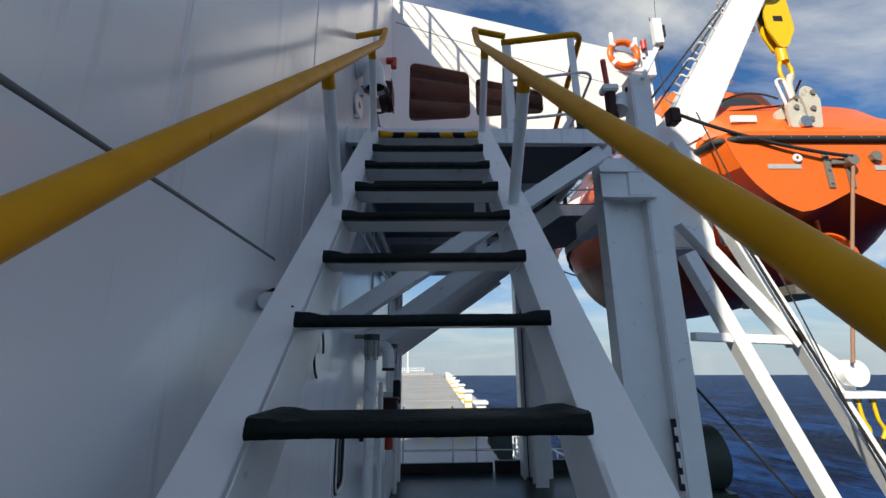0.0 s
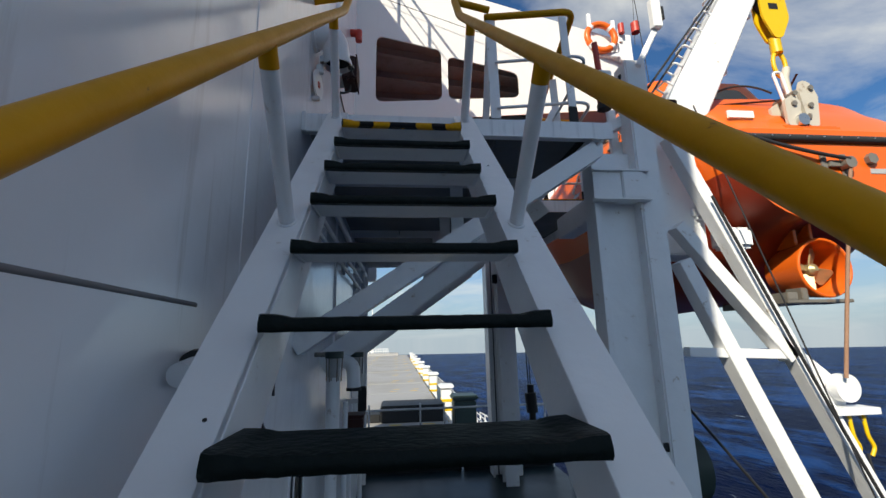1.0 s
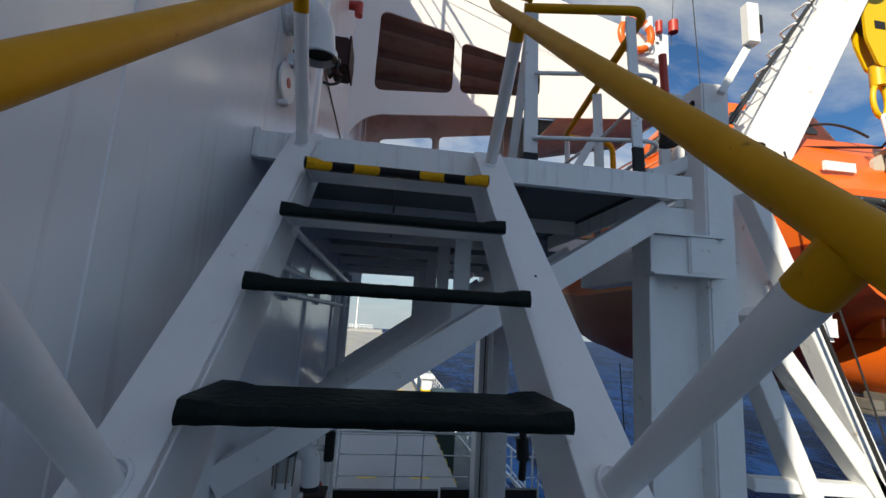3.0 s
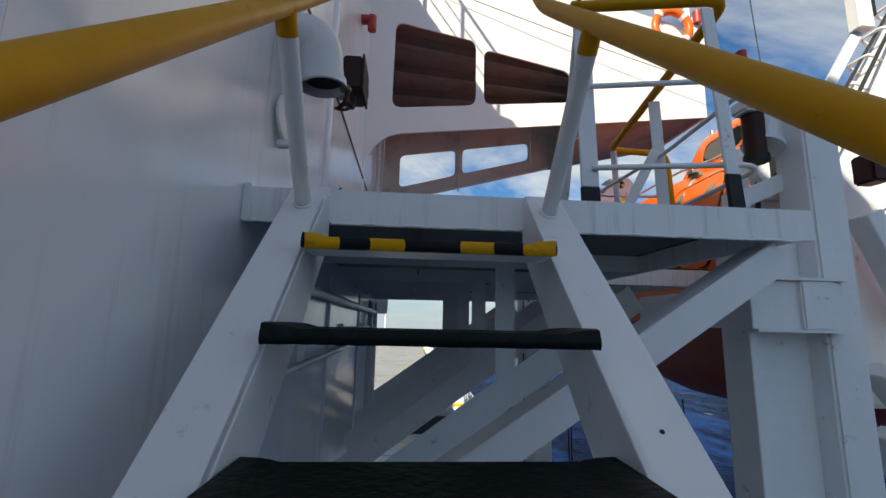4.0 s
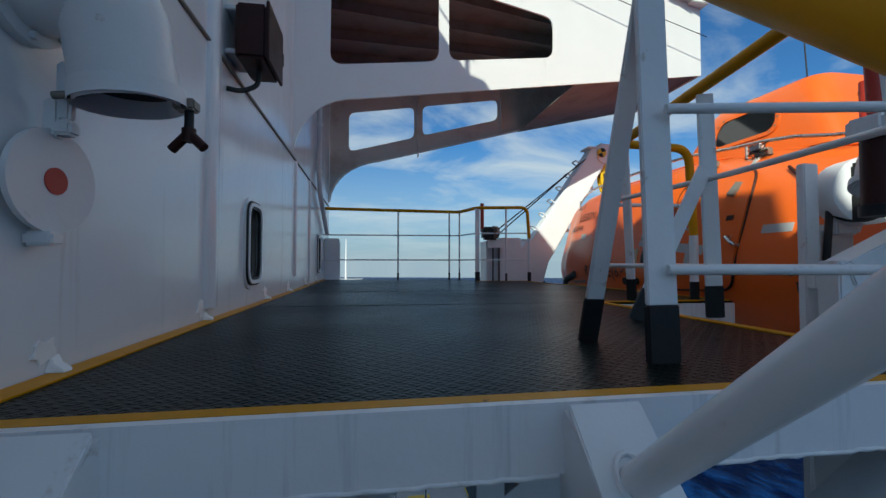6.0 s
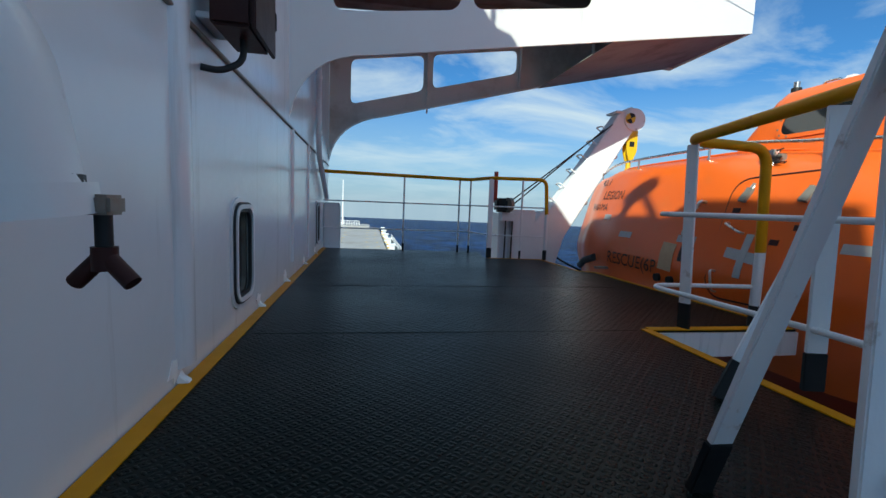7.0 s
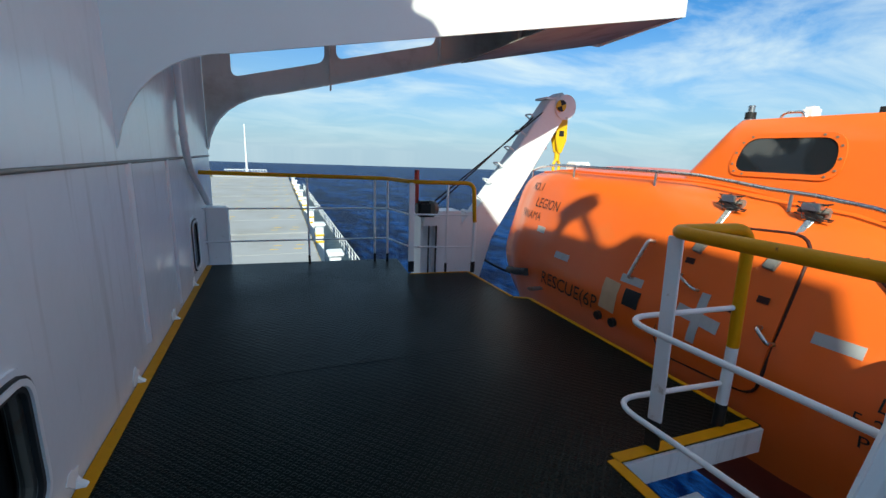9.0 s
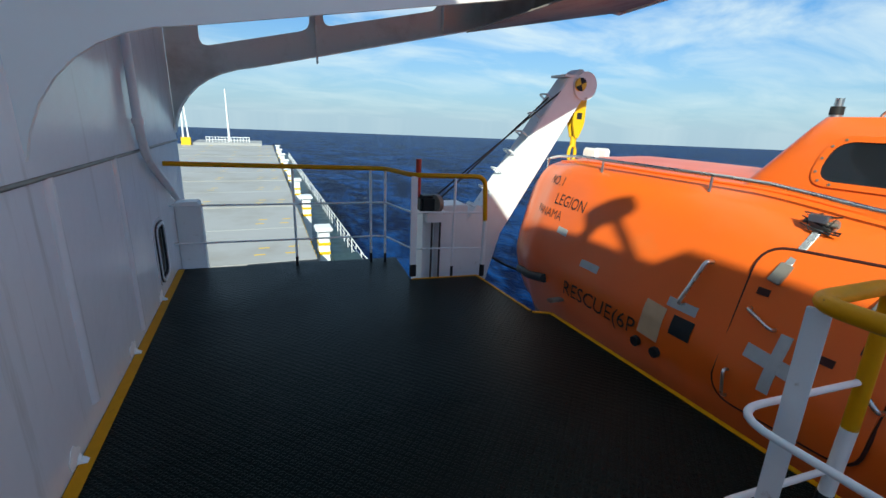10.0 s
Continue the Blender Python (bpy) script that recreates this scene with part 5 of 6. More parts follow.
for x in [BX - 0.95 + 0.16 * k for k in range(13)]:
    part("fender_stud", disc(bmesh.new(), (x, 2.964, ZF + 0.004), (0, 1, 0), 0.007, 0.006, 8), STEEL, boat, smooth=True)
part("stern_placard", boxes(((2.98, 3.10, 0.335), (3.22, 3.12, 0.40))), WHITE2, boat, "small white placard")
bm = boxes(((3.80, 7.75, 0.98), (3.86, 7.98, 1.22)), ((3.96, 7.75, 0.98), (4.02, 7.98, 1.22)))
part("release_hook", bm, WHITE2, boat, "cream painted release hook", bevel=0.02)

# ---- davits ----
def davit(y, base_x, arm0, arm1, aft):
    d = empty("davit", "white steel boat davit with a raised box arm", "davit", "boat davits")
    a, b = Vector((arm0[0], y, arm0[1])), Vector((arm1[0], y, arm1[1]))
    dr = (b - a).normalized()
    n = Vector((-dr.z, 0, dr.x))
    bm = bmesh.new()
    wa, wb = 0.21, 0.15
    lp = [a - n * wa, b - n * wb, b + dr * 0.16 - n * 0.10, b + dr * 0.20 + n * 0.06, b + n * wb, a + n * wa]
    prism(bm, [(p.x, p.z) for p in lp], [], lambda u, v: (u, y - 0.11, v), (0, 0.22, 0))
    arm = part("arm", bm, WHITE2, d, "white box section arm", bevel=0.012)
    part("head_plate", boxes(((b.x - 0.18, y - 0.13, b.z + 0.10), (b.x + 0.10, y + 0.13, b.z + 0.125))), WHITE2, arm)
    part("sheave", disc(bmesh.new(), b + Vector((0.10, -0.125, 0.02)), (0, 1, 0), 0.15, 0.03, 28), WHITE2, arm, smooth=True)
    part("sheave", disc(bmesh.new(), b + Vector((0.02, -0.15, 0.03)), (0, 1, 0), 0.07, 0.02, 24), BLACK if aft else YELLOWB, arm, smooth=True)
    if not aft:
        for q in (0.4, 0.4 + math.pi):
            m = b + Vector((0.02, -0.163, 0.03))
            bm = bmesh.new()
            prism(bm, [(m.x, m.z)] + [(m.x + 0.069 * math.cos(q + k * 0.26), m.z + 0.069 * math.sin(q + k * 0.26)) for k in range(7)], [], lambda u, v: (u, m.y, v), (0, 0.002, 0))
            part("wedge_mark", bm, BLACK, arm, "black wedge mark")
    for k in range(7):
        c = a.lerp(b, 0.22 + 0.11 * k) + n * lerp(wa, wb, 0.22 + 0.11 * k)
        part("rung", tubes((rounded([c + Vector((0, -0.07, 0)), c + n * 0.09 + Vector((0, -0.07, 0)), c + n * 0.09 + Vector((0, 0.07, 0)), c + Vector((0, 0.07, 0))], 0.03), 0.010)), WHITE2, arm, smooth=True)
    for k in (0.45, 0.8):
        c = a.lerp(b, k) - n * lerp(wa, wb, k)
        part("eye_plate", disc(bmesh.new(), c - n * 0.03 + Vector((0, 0, 0)), (0, 1, 0), 0.035, 0.02), WHITE2, arm, smooth=True)
    # falls, block and hook
    hx = b.x + (0.20 if aft else 0.13)
    zb = b.z - (0.36 if aft else 0.28)
    K = 1.45 if aft else 1.0          # the after block is the larger
    bl = empty("fall_block", "yellow tackle block with a hook ring", "pulley block", "davit blocks")
    lp = round_poly([(-0.10, 0.24), (0.10, 0.24), (0.115, -0.10), (0.03, -0.26), (-0.03, -0.26), (-0.10, -0.10)], 0.04)
    for dy in (-0.055, 0.035):
        bm = bmesh.new()
        prism(bm, lp, [], lambda u, v: (hx + u * (1.4 if aft else 0.75), y + dy, zb + v * K), (0, 0.02, 0))
        part("cheek", bm, YELLOWB, bl, bevel=0.004)
    part("pulley", disc(bmesh.new(), (hx, y, zb + 0.06), (0, 1, 0), 0.10 * K, 0.06, 24), BLACK, bl, smooth=True)
    part("warning_plate", boxes(((hx - 0.035 * K, y - 0.0575, zb - 0.05), (hx + 0.035 * K, y - 0.0553, zb + 0.02))), BLACK, bl)
    part("swivel", tubes(([(hx, y, zb - 0.24 * K), (hx, y, zb - 0.36 * K)], 0.035 * K)), YELLOWB, bl, smooth=True)
    part("link", tubes(([(hx + 0.045 * K * math.cos(t), y, zb - (0.44 + 0.01 * (K - 1)) * K + 0.095 * K * math.sin(t)) for t in [2 * math.pi * k / 16 for k in range(17)]], 0.02)), YELLOWB, bl, smooth=True)
    for dx in (-0.08, 0.09):
        part("fall_wire", tubes(([(hx + dx, y, zb + 0.1), (hx + dx * 0.8, y, b.z + 0.05)], 0.008)), WIRE, bl)
    return d, a, b, n


d1, a1, b1, n1 = davit(3.42, 2.3, (2.62, 0.28), (3.72, 2.12), True)
d2, a2, b2, n2 = davit(8.02, 2.2, (2.35, 0.02), (3.55, 1.86), False)

# aft davit column and frame
part("column", boxes(((2.035, 3.03, ZM), (2.225, 3.22, 0.80))), WHITE2, d1, "white box column", bevel=0.012)
part("column_web", boxes(((1.701, 3.14, ZM), (2.034, 3.16, -0.02))), WHITE2, d1)
part("column_flange", boxes(((1.655, 3.04, ZM), (1.70, 3.22, -0.02))), WHITE2, d1, bevel=0.003)
cb = part("cross_beam", boxes(((1.63, 2.985, -0.46), (2.09, 3.029, -0.24))), WHITE2, d1, bevel=0.003)
for z in (-0.473, -0.239):
    part("flange", boxes(((1.63, 2.955, z), (2.09, 3.03, z + 0.012))), WHITE2, cb)
part("pedestal", boxes(((2.33, 3.26, -0.85), (2.74, 3.60, 0.22))), WHITE2, d1, bevel=0.015)
bm = bmesh.new()
prism(bm, [(1.95, 0.02), (2.33, 0.02), (2.85, 0.30), (2.60, 0.62), (2.33, 0.35)], [], lambda u, v: (u, 3.24, v), (0, 0.06, 0))
part("gusset", bm, WHITE2, d1)
part("heel_lug", boxes(((2.34, 2.99, 0.27), (2.44, 3.10, 0.42))), BROWN, d1, "dark brown lashing lug", bevel=0.012)
LEG = lambda p, q, w=0.10, h=0.12: part("strut", beam(bmesh.new(), p, q, w, h, (0, 1, 0)), WHITE2, d1, bevel=0.004)
LEG((2.40, 3.12, 0.13), (5.75, 3.12, ZM))
LEG((2.36, 3.12, -0.64), (3.16, 3.12, -1.70))
LEG((2.36, 3.12, -0.93), (5.10, 3.12, ZM), 0.11, 0.13)
LEG((2.31, 3.12, -1.63), (3.16, 3.12, -1.67), 0.07, 0.085)
bm = bmesh.new()
prism(bm, [(3.12, -1.50), (3.30, -1.62), (3.66, -1.93), (3.62, -2.10), (3.45, -2.16)], [], lambda u, v: (u, 3.18, v), (0, 0.03, 0))
part("gusset", bm, WHITE2, d1)
part("sheave", disc(bmesh.new(), (3.55, 3.10, -1.93), (0, 1, 0), 0.105, 0.08, 24), WHITE2, d1, smooth=True)
part("sheave_bracket", boxes(((3.38, 3.02, -2.12), (3.74, 3.18, -2.07))), WHITE2, d1, bevel=0.004)
part("winding_gear", boxes(((2.85, 3.2, -0.80), (3.12, 3.4, -0.62)), ((2.62, 3.2, -0.55), (2.85, 3.35, -0.42))), WHITE2, d1, bevel=0.03)
lampbar = empty("floodlight_bracket", "white lamp bracket on top of the davit column", "bracket")
bm = bmesh.new()
beam(bm, (2.12, 2.98, 0.70), (2.27, 2.92, 1.0), 0.045, 0.045)
box(bm, (2.23, 2.86, 1.0), (2.31, 2.92, 1.27))
part("arm", bm, WHITE2, lampbar, bevel=0.004)
part("clip", boxes(((2.30, 2.87, 1.08), (2.34, 2.91, 1.20))), BLACK, lampbar)
plc = empty("safety_placard", "dark instruction placard on the davit column", "sign")
part("plate", boxes(((2.00, 3.052, -2.75), (2.07, 3.068, -2.25))), BLACK, plc)
for k in range(4):
    part("mark", boxes(((2.012, 3.049, -2.70 + 0.11 * k), (2.058, 3.0515, -2.64 + 0.11 * k))), WHITE2, plc)


def winch(x, y, z, label):
    w = empty("winch_brake", label, "winch", "davit winches")
    part("drum", disc(bmesh.new(), (x, y, z), (0.3, 1, 0), 0.16, 0.14, 28), WHITE2, w, smooth=True)
    part("drum_rim", disc(bmesh.new(), (x - 0.07, y - 0.05, z - 0.02), (1, 0.2, 0), 0.13, 0.05, 28), BLACK, w, smooth=True)
    part("gear_case", boxes(((x - 0.09, y - 0.14, z + 0.05), (x + 0.02, y - 0.03, z + 0.14))), BLACK, w, bevel=0.015)
    part("brake_lever", tubes(([(x - 0.04, y - 0.08, z + 0.17), (x - 0.04, y - 0.08, z + 0.50)], 0.03)), REDP, w, "red brake weight", smooth=True)
    part("foot", boxes(((x - 0.07, y + 0.04, 0.38), (x + 0.05, y + 0.084, z - 0.05))), WHITE2, w, bevel=0.006)
    return w


winch(2.47, 3.66, 0.58, "white winch drum with black gear and red brake weight")
part("winch_pillar", boxes(((2.28, 3.745, -1.0), (2.56, 3.80, 0.40))), WHITE2, d1, bevel=0.012)
part("side_plate", boxes(((2.215, 3.70, -1.0), (2.30, 3.744, 0.72))), WHITE2, d1, bevel=0.006)
part("electric_cable", tubes(([(2.36, 3.70, 0.55), (2.35, 3.72, 0.2), (2.36, 3.72, -0.9)], 0.016)), RUBBER, d1, "black cable", smooth=True)
part("switch_box", boxes(((2.215, 3.655, 0.12), (2.29, 3.70, 0.21))), WHITE2, d1, bevel=0.006)
part("side_beam", boxes(((1.86, 2.96, -0.46), (2.04, 4.36, -0.24))), WHITE2, d1, bevel=0.008)
# forward davit pedestal
part("pedestal", boxes(((1.98, 7.88, ZL), (2.30, 8.20, 0.60))), WHITE2, d2, bevel=0.012)
part("column_flange", boxes(((1.78, 7.86, ZL), (1.81, 8.2, 0.55)), ((1.81, 8.02, ZL), (1.98, 8.04, 0.55))), WHITE2, d2, bevel=0.003)
bm = bmesh.new()
prism(bm, [(2.05, 0.05), (2.30, -0.5), (2.52, -0.5), (2.75, 0.32), (2.42, 0.60)], [], lambda u, v: (u, 7.90, v), (0, 0.25, 0))
part("gusset", bm, WHITE2, d2, bevel=0.01)
wf = empty("winch_brake", "black winch gear with a red weight on the forward davit", "winch", "davit winches")
part("gear_case", boxes(((1.70, 7.70, 0.56), (1.92, 7.86, 0.74))), BLACK, wf, bevel=0.03)
part("sheave", disc(bmesh.new(), (1.86, 7.72, 0.66), (1, 0.4, 0), 0.09, 0.05), GALV, wf, smooth=True)
part("brake_lever", tubes(([(1.72, 7.86, 0.68), (1.72, 7.86, 1.08)], 0.027)), REDP, wf, "red brake weight", smooth=True)
part("bracket", boxes(((1.80, 7.78, 0.45), (2.0, 7.90, 0.56))), WHITE2, wf)
for k in (0, 1):
    part("fall_wire", tubes(([(1.80 + 0.1 * k, 7.95, 0.58), b2 + n2 * 0.1 + Vector((0.05, -0.10 + 0.14 * k, 0.02))], 0.009)), WIRE, wf)
for k in range(2):
    part("fall_wire", tubes(([(1.86 + 0.09 * k, 7.80, 0.55), (1.86 + 0.09 * k, 7.84, ZL)], 0.010)), WIRE, wf)


# ---- ropes and wires ----
def sag(p, q, drop, n=14):
    p, q = Vector(p), Vector(q)
    return [p.lerp(q, k / n) - Vector((0, 0, drop * 4 * (k / n) * (1 - k / n))) for k in range(n + 1)]


def rope(name, label, pts, r, mat):
    o = empty(name, label, "rope")
    part("strand", tubes((pts, r)), mat, o, smooth=True)
    return o


rope("lashing_wire", "black lashing wire from davit to lifeboat stern", sag((2.42, 3.02, 0.36), (3.86, 2.94, -0.10), 0.06), 0.016, WIRE)
rope("lashing_wire", "thin black wire down the davit frame", sag((2.62, 3.05, 0.40), (3.75, 2.95, -3.6), 0.0), 0.006, WIRE)
rope("lashing_wire", "black wire down along the davit strut", sag((2.62, 3.0, -0.42), (3.9, 3.0, -3.4), 0.05), 0.012, WIRE)
rope("hanging_rope", "brown rope hanging from the lifeboat stern", sag((3.87, 2.95, -0.15), (3.50, 3.02, -1.85), -0.03), 0.014, ROPE)
rope("fall_wire", "black davit wire to the arm head", sag((2.20, 3.0, 0.52), b1 + n1 * 0.16, 0.0), 0.010, WIRE)
rope("fall_wire", "black davit wire to the arm head", sag((2.24, 3.3, 0.40), b1 + n1 * 0.14 + Vector((-0.1, 0.08, -0.15)), 0.0), 0.010, WIRE)
rope("painter_line", "black line from the boat's bow to the davit", sag((2.55, 8.0, 0.05), (3.2, 7.8, -0.25), 0.05), 0.014, WIRE)
rope("lashing_wire", "thin black wire hanging under the lifeboat", sag((2.95, 5.6, -1.2), (3.05, 5.4, -4.4), 0.0), 0.007, WIRE)
rope("lashing_wire", "black wire slanting down to the deck", sag((2.34, 3.6, -1.8), (4.6, 3.6, -4.6), 0.0), 0.012, WIRE)
rope("halyard", "thin wire across the bridge wing", sag((-0.45, 5.85, 3.92), (4.7, 7.1, 3.35), 0.05), 0.005, WIRE)
rope("stay_wire", "thin wire with a red float in the sky", sag((5.2, 7.6, 4.6), (5.6, 7.4, 12), 0), 0.006, WIRE)
fl = empty("warning_float", "small red float on a wire", "float")
part("body", tubes(([(5.22, 7.55, 4.85), (5.22, 7.55, 5.08)], 0.09)), REDP, fl, smooth=True)

hang = empty("snap_hooks", "brass snap hooks hanging from the davit sheave", "hook")
for k, x in enumerate((3.52, 3.64)):
    part("hook", tubes((rounded([(x, 3.08, -2.12), (x + 0.01, 3.08, -2.28), (x + 0.05, 3.08, -2.36), (x + 0.01, 3.08, -2.42)], 0.03), 0.014)), YELLOWB, hang, smooth=True)
    part("ring", tubes(([(x + 0.025 * math.cos(a), 3.08, -2.14 + 0.03 * math.sin(a)) for a in [2 * math.pi * j / 12 for j in range(13)]], 0.008)), GALV, hang, smooth=True)
rope("lashing_wire", "black wires from the davit sheave down to the deck", sag((3.62, 3.08, -2.4), (3.9, 3.0, -6.5), 0.0), 0.010, WIRE)
rope("lashing_wire", "loose black line over the lifeboat canopy", sag((3.2, 3.55, 0.80), (3.75, 3.4, 0.78), -0.10), 0.010, WIRE)
rope("lifeline", "dark line looped along the lifeboat side", [skin(lerp(3.2, 4.3, k / 12), 0.86 - 0.32 * math.sin(math.pi * k / 12) ** 1.0, 0.012) for k in range(13)], 0.010, BROWN)
bh = empty("brake_handle", "white brake housing with a dark red weighted hand lever", "brake")
part("lever", tubes(([(1.865, 3.15, 0.73), (1.85, 3.15, 1.03)], 0.026)), REDP, bh, "red brake weight", smooth=True)
part("lever_bracket", boxes(((1.80, 3.09, 0.665), (1.95, 3.21, 0.735))), WHITE2, bh, bevel=0.012)
part("cylinder", tubes(([(1.885, 3.16, 0.44), (1.885, 3.16, 0.665)], 0.052)), BROWN, bh, "dark red brake cylinder", smooth=True)
part("cylinder_cap", tubes(([(1.885, 3.16, 0.40), (1.885, 3.16, 0.439)], 0.06)), BLACK, bh, smooth=True)
part("housing", tube(bmesh.new(), rounded([(1.96, 3.20, 0.50), (2.02, 3.22, 0.66), (2.20, 3.24, 0.58), (2.24, 3.25, 0.34)], 0.12, 8), 0.085, 20), WHITE2, bh, "rounded white brake housing", smooth=True)
part("flange", disc(bmesh.new(), (1.965, 3.20, 0.515), (0.35, 0.1, 1), 0.10, 0.025, 24), WHITE2, bh, smooth=True)
part("black_guard", boxes(((2.10, 3.10, 0.60), (2.16, 3.15, 0.70)), ((2.02, 3.10, 0.66), (2.10, 3.14, 0.71))), BLACK, bh, bevel=0.01)
part("brace", beam(bmesh.new(), (1.80, 3.24, 0.20), (2.24, 3.22, 0.40), 0.10, 0.09), WHITE2, bh, "white box brace", bevel=0.006)
part("foot", boxes(((1.76, 3.20, 0.02), (1.86, 3.28, 0.25))), WHITE2, bh, bevel=0.006)
low_p = empty("pipe_run", "white pipes running along the wall under the platform", "pipe", "wall pipes")
for k, (x, z) in enumerate(((WX + 0.05, -0.55), (WX + 0.05, -0.70))):
    part("pipe", tubes(([(x, 3.0, z), (x, 8.3, z)], 0.018)), WHITE2, low_p, smooth=True)
for y in (3.6, 5.0, 6.4, 7.8):
    part("clip", boxes(((WX + 0.001, y, -0.74), (WX + 0.03, y + 0.04, -0.50))), WHITE2, low_p)
vp = empty("vertical_pipes", "grey vertical pipes on the lower wall", "pipe", "wall pipes")
for y, r in ((7.2, 0.035), (7.35, 0.025), (7.9, 0.045)):
    part("pipe", tubes(([(WX + 0.06, y, ZL), (WX + 0.06, y, -0.2)], r)), WHITE2, vp, smooth=True)

# winch and gear on the lower deck
low_w = empty("deck_winch", "dark green deck winch on the lower deck", "winch")
part("drum", disc(bmesh.new(), (2.72, 4.2, -2.75), (1, 0, 0), 0.30, 0.5, 28), GREENP, low_w, smooth=True)
part("flange", disc(bmesh.new(), (2.45, 4.2, -2.75), (1, 0, 0), 0.36, 0.04, 28), GREENP, low_w, smooth=True)
part("bed", boxes(((2.4, 3.9, ZL), (3.0, 4.5, -3.02))), GREENP, low_w, bevel=0.02)

# ---- lower deck ----
ld = part("lower_deck", boxes(((WX, -9, ZL - 0.1), (3.05, 8.5, ZL))), GREEND)
tagged(ld, "wet dark green painted steel lower deck", "deck", kind="structure")
part("coaming", boxes(((WX, 8.42, ZL), (1.30, 8.50, ZL + 0.17)), ((1.34, 8.40, ZL), (3.05, 8.50, ZL + 0.20))), BLACK, ld, "black painted coaming")
hs = part("wall_lower", boxes(((WX, -9, ZM), (2.95, 8.45, ZL - 0.1))), WHITE)
tagged(hs, "white steel house side below the lower deck", "wall", kind="structure")
lg = guard("guard_rail", "white railing at the front of the lower deck", [(WX + 0.05, 8.46, ZL), (1.0, 8.46, ZL), (3.0, 8.46, ZL)], (1.08, 0.72, 0.38), 0.02, 0.011,
           [(x, 8.46, ZL + 0.1) for x in (-0.4, 0.55, 1.0, 1.9, 2.95)], 0.017, WHITE2, "deck railings")
sr = guard("guard_rail", "white railing along the side of the lower deck", [(3.0, 4.6, ZL), (3.0, 8.4, ZL)], (1.05, 0.7, 0.36), 0.02, 0.011,
           [(3.0, 4.7 + 0.9 * i, ZL) for i in range(5)], 0.017, WHITE2, "deck railings")
post = empty("deck_column", "white steel column carrying the forward davit", "column")
bm = bmesh.new()
ibeam(bm, (1.98, 7.5, ZL), (1.98, 7.5, -0.14), 0.22, 0.26, 0.02, (0, 1, 0))
part("shaft", bm, WHITE2, post)
part("clamp", tubes(([(1.84, 7.4, -0.55), (1.84, 7.4, -0.40)], 0.05), ([(1.84, 7.4, -0.55), (2.15, 7.36, -0.38)], 0.02)), BLACK, post, smooth=True)
for zc in (-3.3,):
    part("hanging_gear", tubes(([(2.13, 6.6, -0.3), (2.13, 6.6, -2.2)], 0.008), ([(2.06, 6.6, -0.3), (2.10, 6.6, -2.2)], 0.008), ([(2.13, 6.6, -2.2), (2.13, 6.6, -2.32)], 0.05), ([(2.12, 6.6, -2.32), (2.14, 6.6, -2.6)], 0.085), ([(2.14, 6.6, -2.6), (2.13, 6.6, -2.85)], 0.05)), BLACK, post, smooth=True)

# fire and air pipes on the lower wall
fp = empty("vent_pipe", "white gooseneck vent pipe on the lower wall", "pipe")
part("pipe", tubes((rounded([(-0.40, 3.72, -2.3), (-0.40, 3.70, -1.66), (-0.24, 3.66, -1.66), (-0.23, 3.66, -1.86)], 0.10), 0.055)), WHITE2, fp, smooth=True)
part("mouth", tubes(([(-0.23, 3.66, -1.86), (-0.23, 3.66, -1.885)], 0.060)), BLACK, fp, "dark pipe mouth", smooth=True)
part("riser", tubes(([(-0.40, 3.72, ZL), (-0.40, 3.72, -2.3)], 0.045), ([(-0.32, 3.9, ZL), (-0.32, 3.9, -2.0)], 0.022)), WHITE2, fp, smooth=True)


def deck_lamp(x, y, z, k):
    d = empty("deck_lamp", "caged deck lamp with a dark green cap", "lamp", "lower deck lamps")
    part("cap", tubes(([(x, y, z), (x, y, z + 0.05 * k)], 0.07 * k)), GREENP, d, smooth=True)
    part("glass", tubes(([(x, y, z - 0.14 * k), (x, y, z)], 0.048 * k)), TAPE, d, smooth=True)
    for q in range(6):
        an = q * math.pi / 3
        part("cage_bar", tubes(([(x + 0.06 * k * math.cos(an), y + 0.06 * k * math.sin(an), z), (x + 0.055 * k * math.cos(an), y + 0.055 * k * math.sin(an), z - 0.17 * k)], 0.005 * k)), GALV, d)
    part("arm", tubes(([(WX, y, z + 0.03 * k), (x, y, z + 0.03 * k)], 0.018 * k)), GALV, d, smooth=True)


deck_lamp(-0.36, 3.45, -1.62, 1.0)
deck_lamp(-0.30, 4.7, -1.66, 1.0)
fb = empty("hose_box", "dark maroon fire hose box on the lower wall", "box")
part("body", boxes(((-0.38, 4.3, -2.42), (-0.20, 4.5, -2.20))), BROWN, fb, bevel=0.012)
part("lid", boxes(((-0.39, 4.29, -2.199), (-0.19, 4.51, -2.175))), BROWN, fb, bevel=0.004)
part("bracket", boxes(((WX, 4.35, -2.35), (-0.381, 4.45, -2.31))), WHITE2, fb)
sbx = empty("switch_box", "small black switch box on the lower wall", "box")
part("body", boxes(((-0.36, 5.6, -2.35), (-0.26, 5.7, -2.05))), BLACK, sbx, bevel=0.012)
part("bracket", boxes(((WX, 5.63, -2.25), (-0.361, 5.67, -2.2))), WHITE2, sbx)
fe = empty("fire_extinguisher", "red fire extinguisher on the wall", "extinguisher")
part("bottle", tubes(([(-0.40, 5.6, -2.9), (-0.40, 5.6, -2.55)], 0.055), ([(-0.40, 5.6, -2.55), (-0.40, 5.6, -2.45)], 0.02)), REDP, fe, smooth=True)
part("bracket", boxes(((WX, 5.58, -2.75), (-0.455, 5.62, -2.70))), BLACK, fe)
dh = empty("door_dog", "black steel door handle on the lower wall", "handle")
